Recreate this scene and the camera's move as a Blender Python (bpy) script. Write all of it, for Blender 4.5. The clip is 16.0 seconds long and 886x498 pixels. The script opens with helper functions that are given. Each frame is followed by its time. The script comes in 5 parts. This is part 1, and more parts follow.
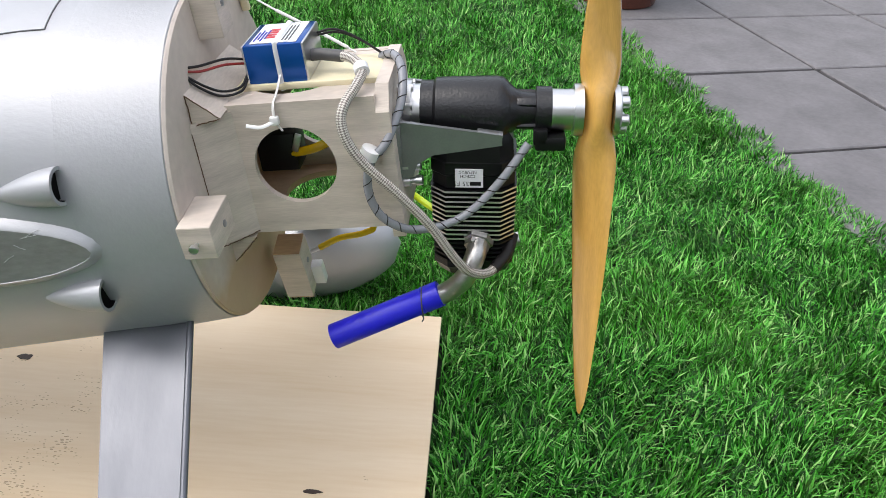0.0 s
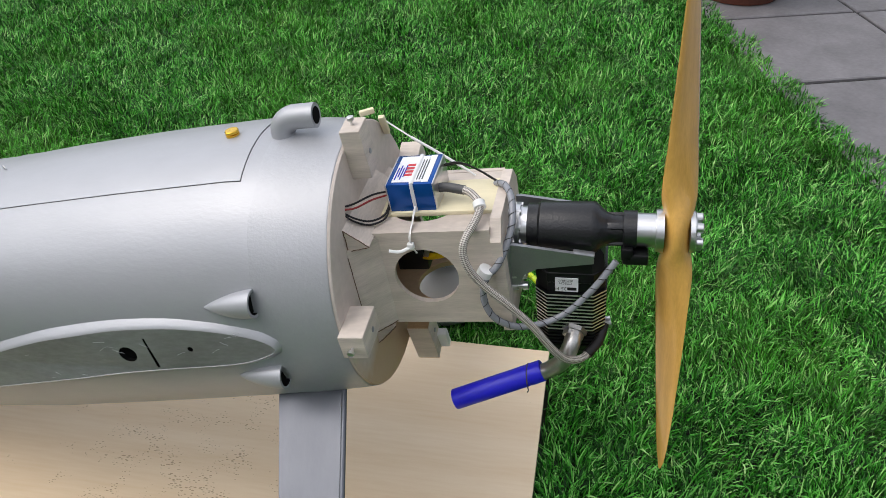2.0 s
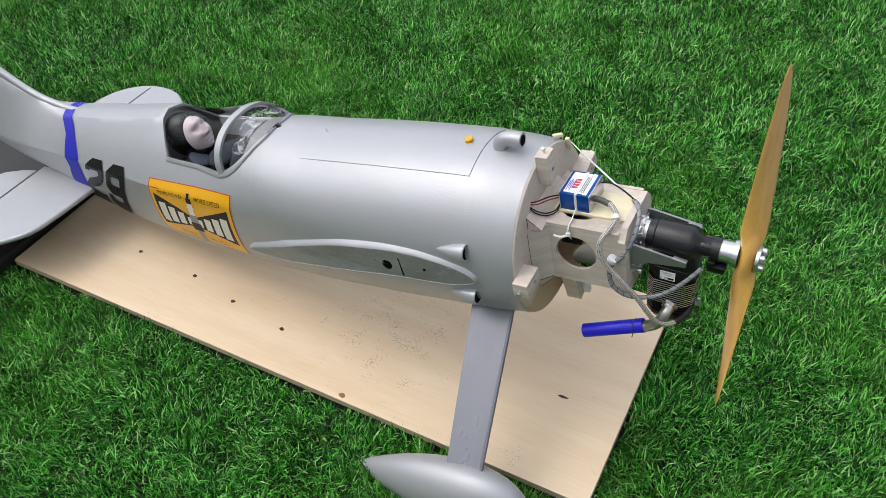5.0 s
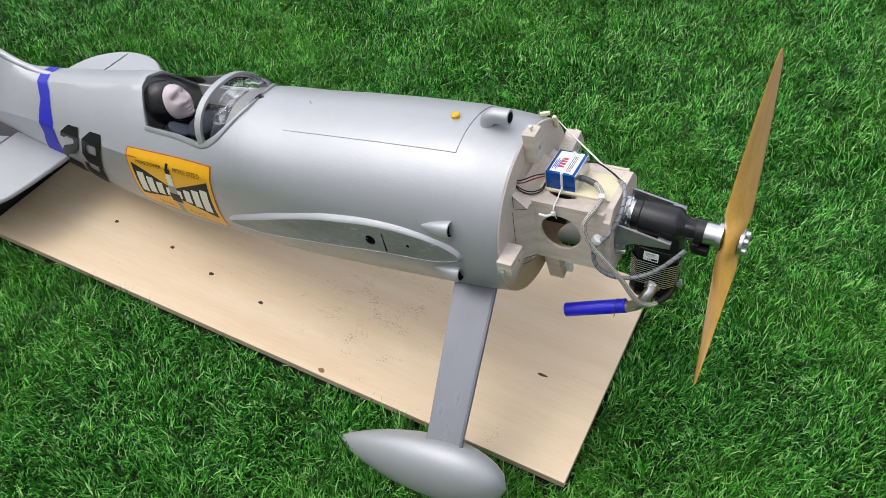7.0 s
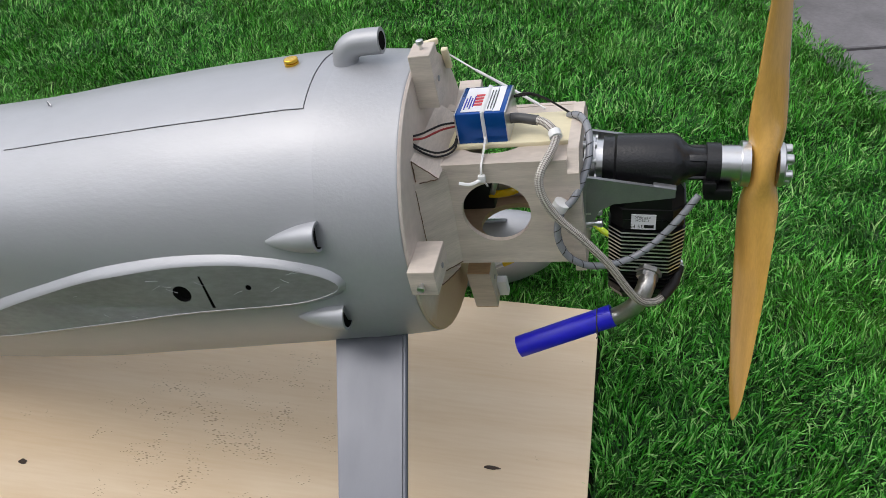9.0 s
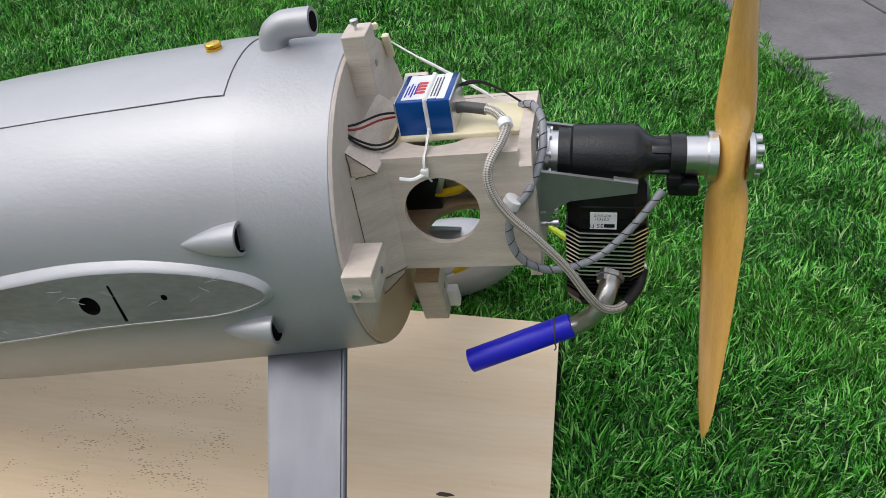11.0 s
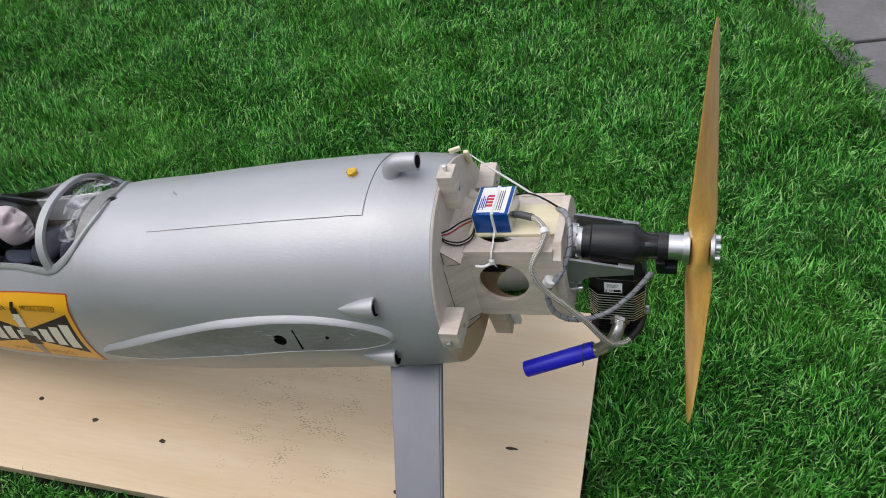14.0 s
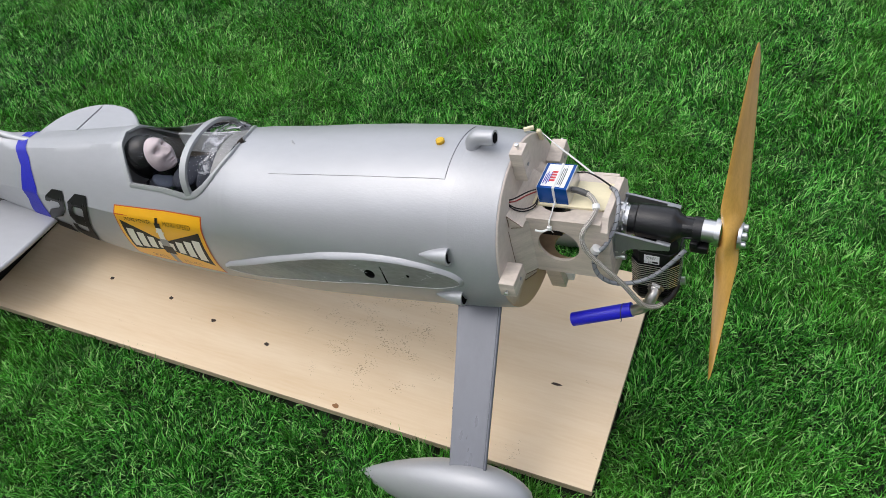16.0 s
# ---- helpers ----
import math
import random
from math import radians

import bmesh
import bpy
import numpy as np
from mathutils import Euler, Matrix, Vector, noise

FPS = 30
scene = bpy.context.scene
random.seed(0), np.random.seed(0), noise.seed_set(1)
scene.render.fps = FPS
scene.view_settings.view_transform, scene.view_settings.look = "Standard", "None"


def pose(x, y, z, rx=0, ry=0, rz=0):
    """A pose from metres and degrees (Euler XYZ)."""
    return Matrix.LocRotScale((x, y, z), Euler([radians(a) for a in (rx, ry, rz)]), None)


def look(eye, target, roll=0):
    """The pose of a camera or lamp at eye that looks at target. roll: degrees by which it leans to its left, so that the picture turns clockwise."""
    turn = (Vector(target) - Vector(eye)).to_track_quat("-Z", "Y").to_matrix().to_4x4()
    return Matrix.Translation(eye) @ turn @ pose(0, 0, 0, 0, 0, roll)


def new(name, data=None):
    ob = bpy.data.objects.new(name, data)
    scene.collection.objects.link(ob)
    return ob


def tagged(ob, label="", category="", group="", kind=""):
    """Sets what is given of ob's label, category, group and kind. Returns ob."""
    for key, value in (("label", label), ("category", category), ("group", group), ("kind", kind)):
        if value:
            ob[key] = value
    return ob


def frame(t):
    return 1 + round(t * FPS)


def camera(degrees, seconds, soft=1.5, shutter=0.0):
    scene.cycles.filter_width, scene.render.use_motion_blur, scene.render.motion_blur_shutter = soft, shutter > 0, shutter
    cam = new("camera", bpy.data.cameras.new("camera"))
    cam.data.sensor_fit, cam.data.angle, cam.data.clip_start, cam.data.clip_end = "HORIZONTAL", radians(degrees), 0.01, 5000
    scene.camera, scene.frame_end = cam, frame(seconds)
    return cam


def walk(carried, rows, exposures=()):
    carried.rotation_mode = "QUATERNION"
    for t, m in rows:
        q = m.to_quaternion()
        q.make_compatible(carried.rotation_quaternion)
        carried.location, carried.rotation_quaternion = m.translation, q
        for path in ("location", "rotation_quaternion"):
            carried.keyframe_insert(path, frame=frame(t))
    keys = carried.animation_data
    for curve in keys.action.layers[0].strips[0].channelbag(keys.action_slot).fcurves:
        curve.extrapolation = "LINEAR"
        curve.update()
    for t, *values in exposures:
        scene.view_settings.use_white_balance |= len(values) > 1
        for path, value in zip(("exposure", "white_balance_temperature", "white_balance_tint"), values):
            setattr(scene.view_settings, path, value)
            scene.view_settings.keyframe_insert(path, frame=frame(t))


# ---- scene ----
cam = camera(58.0, 16.0, soft=0.7)
PATH = [
    (0, (0.101, -0.492, 0.61), (0.12, 1.196, -0.463), 3.0),
    (0.5, (0.096, -0.495, 0.612), (0.102, 1.197, -0.455), 2.6),
    (1, (0.082, -0.5, 0.616), (0.019, 1.194, -0.446), 2.1),
    (1.5, (0.077, -0.512, 0.639), (-0.069, 1.153, -0.459), 1.1),
    (2, (0.11, -0.534, 0.786), (-0.165, 1.058, -0.393), -2.2),
    (2.5, (0.128, -0.589, 0.923), (-0.255, 0.907, -0.348), -4.3),
    (3, (0.164, -0.638, 1.019), (-0.321, 0.775, -0.311), -5.9),
    (3.5, (0.187, -0.683, 1.06), (-0.389, 0.67, -0.296), -6.4),
    (4, (0.208, -0.716, 1.097), (-0.459, 0.586, -0.267), -6.9),
    (6.5, (0.218, -0.75, 1.129), (-0.445, 0.484, -0.299), -2.9),
    (7, (0.202, -0.742, 1.119), (-0.425, 0.495, -0.322), -2.2),
    (7.5, (0.168, -0.715, 1.078), (-0.393, 0.542, -0.373), -2.1),
    (8, (0.107, -0.643, 0.94), (-0.314, 0.688, -0.493), -2.4),
    (8.5, (0.068, -0.565, 0.835), (-0.245, 0.916, -0.472), -2.1),
    (9, (0.057, -0.542, 0.73), (-0.235, 1.034, -0.467), -2.4),
    (9.5, (0.062, -0.497, 0.688), (-0.19, 1.105, -0.482), -2.2),
    (12, (0.067, -0.497, 0.679), (-0.139, 1.126, -0.472), -1.0),
    (12.5, (0.064, -0.504, 0.684), (-0.143, 1.093, -0.502), -1.0),
    (13, (0.068, -0.518, 0.75), (-0.169, 1.05, -0.469), -2.3),
    (13.5, (0.085, -0.566, 0.888), (-0.21, 0.914, -0.424), -4.9),
    (14, (0.12, -0.627, 0.999), (-0.296, 0.794, -0.346), -7.1),
    (14.5, (0.153, -0.666, 1.072), (-0.326, 0.689, -0.319), -8.1),
    (15, (0.173, -0.694, 1.106), (-0.38, 0.604, -0.312), -9.0),
    (15.5, (0.184, -0.709, 1.129), (-0.403, 0.547, -0.312), -8.9),
    (16, (0.185, -0.715, 1.144), (-0.426, 0.523, -0.302), -8.6),
]
EXPOSURES = [(0.0, 1.12), (1.0, 1.08), (1.5, 0.96), (2.0, 0.7), (2.5, 0.54), (3.5, 0.68), (4.0, 0.74), (7.0, 0.87), (8.0, 0.74), (8.5, 0.62), (9.0, 0.56), (12.5, 0.74), (13.5, 0.54), (14.5, 0.6), (16.0, 0.76)]
walk(cam, [(t, look(eye, target, roll)) for t, eye, target, roll in PATH], exposures=EXPOSURES)

# ---- light ----
world = bpy.data.worlds.new("overcast_sky")
scene.world = world
world.use_nodes = True
wn, wl = world.node_tree.nodes, world.node_tree.links
wn.clear()
w_out, w_bg, w_sky, w_sat = wn.new("ShaderNodeOutputWorld"), wn.new("ShaderNodeBackground"), wn.new("ShaderNodeTexSky"), wn.new("ShaderNodeHueSaturation")
w_sky.sky_type, w_sky.sun_disc = "NISHITA", False
SUN_UP, SUN_ROUND = 58.0, 254.0
w_sky.sun_elevation, w_sky.sun_rotation = radians(SUN_UP), radians(SUN_ROUND)
w_sky.air_density, w_sky.dust_density, w_sky.ozone_density = 1.0, 3.0, 1.0
w_sat.inputs["Saturation"].default_value = 0.42
w_bg.inputs["Strength"].default_value = 0.15
wl.new(w_sky.outputs[0], w_sat.inputs["Color"])
wl.new(w_sat.outputs[0], w_bg.inputs["Color"])
wl.new(w_bg.outputs[0], w_out.inputs["Surface"])
sun = new("sun", bpy.data.lights.new("sun", "SUN"))
sun.data.energy, sun.data.angle, sun.data.color = 0.55, radians(155), (1.0, 0.98, 0.96)
_a, _e = radians(SUN_ROUND), radians(SUN_UP)
SUN_DIR = Vector((math.sin(_a) * math.cos(_e), math.cos(_a) * math.cos(_e), math.sin(_e)))
sun.matrix_world = look(SUN_DIR * 10, (0, 0, 0))


# ---- materials ----
def mat(name, color, rough=0.5, metal=0.0, vary=0.0, scale=20.0, bump=0.0, bump_scale=200.0, stretch=(1, 1, 1), coat=0.0, rough_vary=0.0, color2=None, per_object=0.0):
    """Principled material with colour variation at two scales and a fine bump, in object coordinates (metres)."""
    m = bpy.data.materials.new(name)
    m.use_nodes = True
    n, l = m.node_tree.nodes, m.node_tree.links
    p = n["Principled BSDF"]
    p.inputs["Roughness"].default_value, p.inputs["Metallic"].default_value = rough, metal
    p.inputs["Coat Weight"].default_value = coat
    p.inputs["Base Color"].default_value = (*color, 1)
    tc, mp = n.new("ShaderNodeTexCoord"), n.new("ShaderNodeMapping")
    mp.inputs["Scale"].default_value = stretch
    l.new(tc.outputs["Object"], mp.inputs["Vector"])
    if vary or color2:
        big, small = n.new("ShaderNodeTexNoise"), n.new("ShaderNodeTexNoise")
        big.inputs["Scale"].default_value, big.inputs["Detail"].default_value = scale, 4
        small.inputs["Scale"].default_value, small.inputs["Detail"].default_value = scale * 11, 3
        mix = n.new("ShaderNodeMix")
        mix.data_type = "RGBA"
        c2 = color2 or tuple(c * (1 - vary) for c in color)
        mix.inputs["A"].default_value, mix.inputs["B"].default_value = (*color, 1), (*c2, 1)
        add = n.new("ShaderNodeMath")
        add.operation = "MULTIPLY_ADD"
        ramp = n.new("ShaderNodeMapRange")
        ramp.inputs["From Min"].default_value, ramp.inputs["From Max"].default_value = 0.5, 1.0
        l.new(mp.outputs[0], big.inputs["Vector"]), l.new(mp.outputs[0], small.inputs["Vector"])
        l.new(small.outputs["Fac"], add.inputs[0])
        add.inputs[1].default_value = 0.5
        l.new(big.outputs["Fac"], add.inputs[2])
        l.new(add.outputs[0], ramp.inputs["Value"])
        l.new(ramp.outputs[0], mix.inputs["Factor"])
        last = mix.outputs["Result"]
        if per_object:
            info, hsv, sh = n.new("ShaderNodeObjectInfo"), n.new("ShaderNodeHueSaturation"), n.new("ShaderNodeMapRange")
            sh.inputs["To Min"].default_value, sh.inputs["To Max"].default_value = 1 - per_object, 1 + per_object
            l.new(info.outputs["Random"], sh.inputs["Value"])
            l.new(sh.outputs[0], hsv.inputs["Value"]), l.new(last, hsv.inputs["Color"])
            last = hsv.outputs[0]
        l.new(last, p.inputs["Base Color"])
        if rough_vary:
            rr = n.new("ShaderNodeMapRange")
            rr.inputs["To Min"].default_value, rr.inputs["To Max"].default_value = rough - rough_vary, rough + rough_vary
            l.new(add.outputs[0], rr.inputs["Value"])
            rr.inputs["From Min"].default_value, rr.inputs["From Max"].default_value = 0.5, 1.0
            l.new(rr.outputs[0], p.inputs["Roughness"])
    if bump:
        bn, b = n.new("ShaderNodeTexNoise"), n.new("ShaderNodeBump")
        bn.inputs["Scale"].default_value, bn.inputs["Detail"].default_value = bump_scale, 3
        b.inputs["Strength"].default_value, b.inputs["Distance"].default_value = bump, 0.002
        l.new(mp.outputs[0], bn.inputs["Vector"])
        l.new(bn.outputs["Fac"], b.inputs["Height"])
        l.new(b.outputs[0], p.inputs["Normal"])
    return m


SILVER = mat("silver_paint", (0.405, 0.412, 0.435), 0.42, 0.34, 0.07, 7, 0.07, 330, (0.45, 1, 1), rough_vary=0.05)
FRESH_SILVER = mat("fresh_silver_paint", (0.410, 0.417, 0.440), 0.41, 0.32, 0.08, 18, 0.10, 420, rough_vary=0.04)
LEG_SILVER = mat("grey_leg_paint", (0.14, 0.146, 0.165), 0.33, 0.65, 0.08, 9, 0.10, 220, (1, 0.35, 0.35), rough_vary=0.08)
SILVER_DULL = mat("dull_silver_paint", (0.33, 0.33, 0.335), 0.46, 0.4, 0.25, 26, 0.25, 200, (0.35, 1, 1), rough_vary=0.10, color2=(0.22, 0.22, 0.215))
PALE_LINER = mat("pale_cockpit_paint", (0.55, 0.56, 0.56), 0.6, 0.0, 0.12, 40, 0.05)
FRAME_GREY = mat("canopy_frame_paint", (0.39, 0.40, 0.41), 0.4, 0.3, 0.08, 40, 0.05)
WASHED = mat("washed_plywood", (0.66, 0.575, 0.50), 0.55, 0.0, 0.32, 16, 0.16, 120, (0.6, 1, 7))
BARE_PLY = mat("bare_plywood", (0.60, 0.42, 0.26), 0.6, 0.0, 0.3, 18, 0.12, 140, (0.5, 1, 6))
BARE_WOOD = mat("bare_wood", (0.55, 0.36, 0.2), 0.6, 0.0, 0.35, 40, 0.1, 150, (0.3, 1, 6))
FOAM = mat("cream_balsa", (0.78, 0.70, 0.48), 0.6, 0.0, 0.12, 30, 0.06, 200, (0.5, 3, 1))
PLY = mat("plywood_face", (0.74, 0.60, 0.43), 0.6, 0.0, 0.14, 3.0, 0.06, 160, (0.6, 7, 1), color2=(0.66, 0.50, 0.32))
PLY_EDGE = mat("plywood_edge", (0.54, 0.42, 0.29), 0.7, 0.0, 0.4, 30, 0.2, 120, (0.5, 1, 20))
BROWN_KNOT = mat("brown_knot", (0.30, 0.14, 0.05), 0.6, 0.0, 0.5, 120, 0.2)
KNOT = mat("dark_knot", (0.05, 0.03, 0.02), 0.7, 0.0, 0.5, 120, 0.2)
BLACK_CAST = mat("black_cast_metal", (0.010, 0.010, 0.012), 0.30, 0.1, 0.2, 60, 0.16, 480)
BLACK_GLOSS = mat("black_anodised", (0.010, 0.010, 0.011), 0.3, 0.2, 0.2, 60, 0.05)
ALU = mat("machined_aluminium", (0.72, 0.72, 0.73), 0.28, 1.0, 0.08, 60, 0.04, 300, (1, 6, 6))
ALU_DULL = mat("milled_bracket", (0.36, 0.365, 0.38), 0.36, 0.8, 0.15, 60, 0.1, 200)
FIN_EDGE = mat("bare_fin_edge", (0.75, 0.74, 0.72), 0.35, 0.8, 0.1, 60)
STEEL = mat("galvanised_pipe", (0.55, 0.54, 0.52), 0.3, 0.95, 0.3, 70, 0.25, 150)
BLUE_SIL = mat("blue_silicone", (0.012, 0.010, 0.60), 0.42, 0.0, 0.15, 60, 0.05)
BLUE_FOIL = mat("blue_foil_sticker", (0.005, 0.075, 0.33), 0.22, 0.35, 0.1, 50, 0.04)
WHITE_PRINT = mat("white_print", (0.80, 0.80, 0.82), 0.35, 0.0, 0.05, 60)
RED_PRINT = mat("red_print", (0.55, 0.02, 0.03), 0.4)
NYLON = mat("white_nylon", (0.78, 0.78, 0.77), 0.35, 0.0, 0.05, 60)
SLEEVE = mat("grey_heat_shrink", (0.07, 0.07, 0.072), 0.5, 0.0, 0.2, 80)
WIRE_BLACK = mat("black_wire", (0.012, 0.011, 0.011), 0.4)
WIRE_RED = mat("red_wire", (0.25, 0.015, 0.012), 0.4)
FUEL_LINE = mat("yellow_fuel_line", (0.80, 0.52, 0.01), 0.2, 0.0, 0.1, 60)
NEON_LINE = mat("neon_yellow_line", (0.60, 0.80, 0.02), 0.3)
PROP_WOOD = mat("varnished_beech", (0.72, 0.41, 0.10), 0.25, 0.0, 0.25, 14, 0.03, 200, (3, 8, 1), coat=0.6)
GOLD = mat("gold_cap", (0.80, 0.50, 0.06), 0.25, 1.0, 0.1, 60)
# near-black colour standing in for shade inside shallow holes and mouths
HOLE_SHADE = mat("painted_hole_shade", (0.006, 0.006, 0.006), 0.95)
DECAL_ORANGE = mat("orange_sticker", (0.83, 0.42, 0.015), 0.35, 0.0, 0.06, 30)
DECAL_BLACK = mat("black_print", (0.012, 0.012, 0.012), 0.4)
DECAL_WHITE = mat("cream_print", (0.72, 0.70, 0.64), 0.4)
DECAL_RED = mat("red_border_print", (0.50, 0.06, 0.02), 0.4)
TAPE = mat("blue_cloth_tape", (0.003, 0.007, 0.40), 0.6, 0.0, 0.15, 80, 0.15, 500)
HELMET = mat("black_leather", (0.005, 0.005, 0.006), 0.26, 0.0, 0.2, 60, 0.10, 160)
SKIN = mat("painted_plaster", (0.62, 0.52, 0.53), 0.5, 0.0, 0.12, 60)
JACKET = mat("blue_cloth", (0.016, 0.020, 0.034), 0.8, 0.0, 0.4, 120, 0.3, 500)
COLLAR = mat("faded_blue_cloth", (0.055, 0.068, 0.105), 0.8, 0.0, 0.4, 90, 0.4, 300)
PAVER = mat("concrete_paver", (0.185, 0.175, 0.182), 0.62, 0.0, 0.38, 9, 0.30, 160, per_object=0.06)
JOINT = mat("dark_joint_sand", (0.028, 0.026, 0.024), 0.9, 0.0, 0.4, 60)
POT = mat("glazed_pot", (0.12, 0.035, 0.02), 0.2, 0.0, 0.4, 12, 0.05)
SOIL = mat("lawn_soil", (0.012, 0.016, 0.006), 0.9, 0.0, 0.5, 8, 0.3, 80)


def braid_material():
    m = mat("steel_braid", (0.46, 0.44, 0.41), 0.5, 0.2)
    n, l = m.node_tree.nodes, m.node_tree.links
    p = n["Principled BSDF"]
    tc = n.new("ShaderNodeUVMap")
    chk, mp = n.new("ShaderNodeTexChecker"), n.new("ShaderNodeMapping")
    mp.inputs["Rotation"].default_value[2] = radians(45)
    chk.inputs["Scale"].default_value = 1.0
    chk.inputs["Color1"].default_value, chk.inputs["Color2"].default_value = (0.60, 0.57, 0.52, 1), (0.20, 0.175, 0.155, 1)
    l.new(tc.outputs[0], mp.inputs[0]), l.new(mp.outputs[0], chk.inputs["Vector"])
    l.new(chk.outputs["Color"], p.inputs["Base Color"])
    b = n.new("ShaderNodeBump")
    b.inputs["Strength"].default_value, b.inputs["Distance"].default_value = 0.6, 0.001
    l.new(chk.outputs["Fac"], b.inputs["Height"]), l.new(b.outputs[0], p.inputs["Normal"])
    return m


BRAID = braid_material()
for _m, _s in ((DECAL_BLACK, 0.12), (HOLE_SHADE, 0.05), (BLACK_CAST, 0.6), (BLACK_GLOSS, 0.35), (WIRE_BLACK, 0.3), (HELMET, 0.35)):
    _m.node_tree.nodes["Principled BSDF"].inputs["Specular IOR Level"].default_value = _s


def stained_firewall():
    """Grey-washed plywood with brown varnish left showing on its lower part."""
    m = mat("stained_firewall", (0.62, 0.54, 0.48), 0.5, 0.0, 0.24, 14, 0.10, 120)
    n, l = m.node_tree.nodes, m.node_tree.links
    p = n["Principled BSDF"]
    base = p.inputs["Base Color"].links[0].from_socket
    tc, sep, nz, add, mr, mix = (n.new("ShaderNode" + k) for k in ("TexCoord", "SeparateXYZ", "TexNoise", "Math", "MapRange", "Mix"))
    nz.inputs["Scale"].default_value = 26
    l.new(tc.outputs["Object"], sep.inputs[0]), l.new(tc.outputs["Object"], nz.inputs["Vector"])
    add.operation, add.inputs[1].default_value = "MULTIPLY_ADD", 0.09
    l.new(nz.outputs["Fac"], add.inputs[0]), l.new(sep.outputs["Z"], add.inputs[2])
    mr.inputs["From Min"].default_value, mr.inputs["From Max"].default_value, mr.inputs["To Min"].default_value, mr.inputs["To Max"].default_value = -0.03, 0.01, 0.85, 0.0
    l.new(add.outputs[0], mr.inputs["Value"])
    mix.data_type = "RGBA"
    mix.inputs["B"].default_value = (0.44, 0.29, 0.16, 1)
    l.new(mr.outputs[0], mix.inputs["Factor"]), l.new(base, mix.inputs["A"]), l.new(mix.outputs["Result"], p.inputs["Base Color"])
    return m


FIREWALL_MAT = stained_firewall()


def stain_board(m):
    """Dark specks in loose clusters and broad brown smears on the plywood."""
    n, l = m.node_tree.nodes, m.node_tree.links
    p = n["Principled BSDF"]
    base = p.inputs["Base Color"].links[0].from_socket
    tc = n.new("ShaderNodeTexCoord")
    vor, area, smear = n.new("ShaderNodeTexVoronoi"), n.new("ShaderNodeTexNoise"), n.new("ShaderNodeTexNoise")
    vor.inputs["Scale"].default_value, area.inputs["Scale"].default_value, smear.inputs["Scale"].default_value = 460, 30.0, 5.5
    area.inputs["Detail"].default_value = 1
    mp = n.new("ShaderNodeMapping")
    mp.inputs["Scale"].default_value = (0.40, 1, 1)
    l.new(tc.outputs["Object"], mp.inputs[0]), l.new(mp.outputs[0], vor.inputs["Vector"]), l.new(tc.outputs["Object"], area.inputs["Vector"]), l.new(mp.outputs[0], smear.inputs["Vector"])
    a, b, c = n.new("ShaderNodeMapRange"), n.new("ShaderNodeMapRange"), n.new("ShaderNodeMath")
    for k, lo, hi, t0, t1 in ((a, 0.46, 0.80, 0.06, 0.36), (b, 0.60, 0.80, 0.0, 0.30)):
        k.inputs["From Min"].default_value, k.inputs["From Max"].default_value, k.inputs["To Min"].default_value, k.inputs["To Max"].default_value = lo, hi, t0, t1
    cloud = []
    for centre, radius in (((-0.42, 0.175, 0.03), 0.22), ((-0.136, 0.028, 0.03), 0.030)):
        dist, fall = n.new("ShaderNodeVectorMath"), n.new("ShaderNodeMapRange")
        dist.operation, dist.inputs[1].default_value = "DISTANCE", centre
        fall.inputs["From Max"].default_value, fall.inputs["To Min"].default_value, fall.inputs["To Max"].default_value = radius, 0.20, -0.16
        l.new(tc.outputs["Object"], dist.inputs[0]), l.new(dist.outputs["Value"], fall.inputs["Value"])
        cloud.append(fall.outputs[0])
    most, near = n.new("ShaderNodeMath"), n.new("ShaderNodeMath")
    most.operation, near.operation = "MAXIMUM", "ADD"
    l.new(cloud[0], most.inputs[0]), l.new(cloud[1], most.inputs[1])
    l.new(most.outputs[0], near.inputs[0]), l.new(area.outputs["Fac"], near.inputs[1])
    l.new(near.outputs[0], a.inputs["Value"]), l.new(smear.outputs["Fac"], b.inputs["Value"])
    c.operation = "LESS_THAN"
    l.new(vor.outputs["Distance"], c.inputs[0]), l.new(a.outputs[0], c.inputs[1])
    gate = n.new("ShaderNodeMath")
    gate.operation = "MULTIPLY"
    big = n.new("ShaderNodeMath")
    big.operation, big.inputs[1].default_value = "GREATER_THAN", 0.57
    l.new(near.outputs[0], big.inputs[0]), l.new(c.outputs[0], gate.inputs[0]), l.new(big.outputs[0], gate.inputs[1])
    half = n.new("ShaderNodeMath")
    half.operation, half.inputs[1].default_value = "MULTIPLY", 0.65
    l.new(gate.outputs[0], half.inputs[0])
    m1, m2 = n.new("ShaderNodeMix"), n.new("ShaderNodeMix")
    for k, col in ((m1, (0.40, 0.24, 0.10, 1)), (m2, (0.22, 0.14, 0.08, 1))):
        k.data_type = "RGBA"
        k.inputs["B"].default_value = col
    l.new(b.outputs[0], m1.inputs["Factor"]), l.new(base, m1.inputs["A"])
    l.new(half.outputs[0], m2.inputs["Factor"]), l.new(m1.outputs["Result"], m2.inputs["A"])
    l.new(m2.outputs["Result"], p.inputs["Base Color"])


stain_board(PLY)


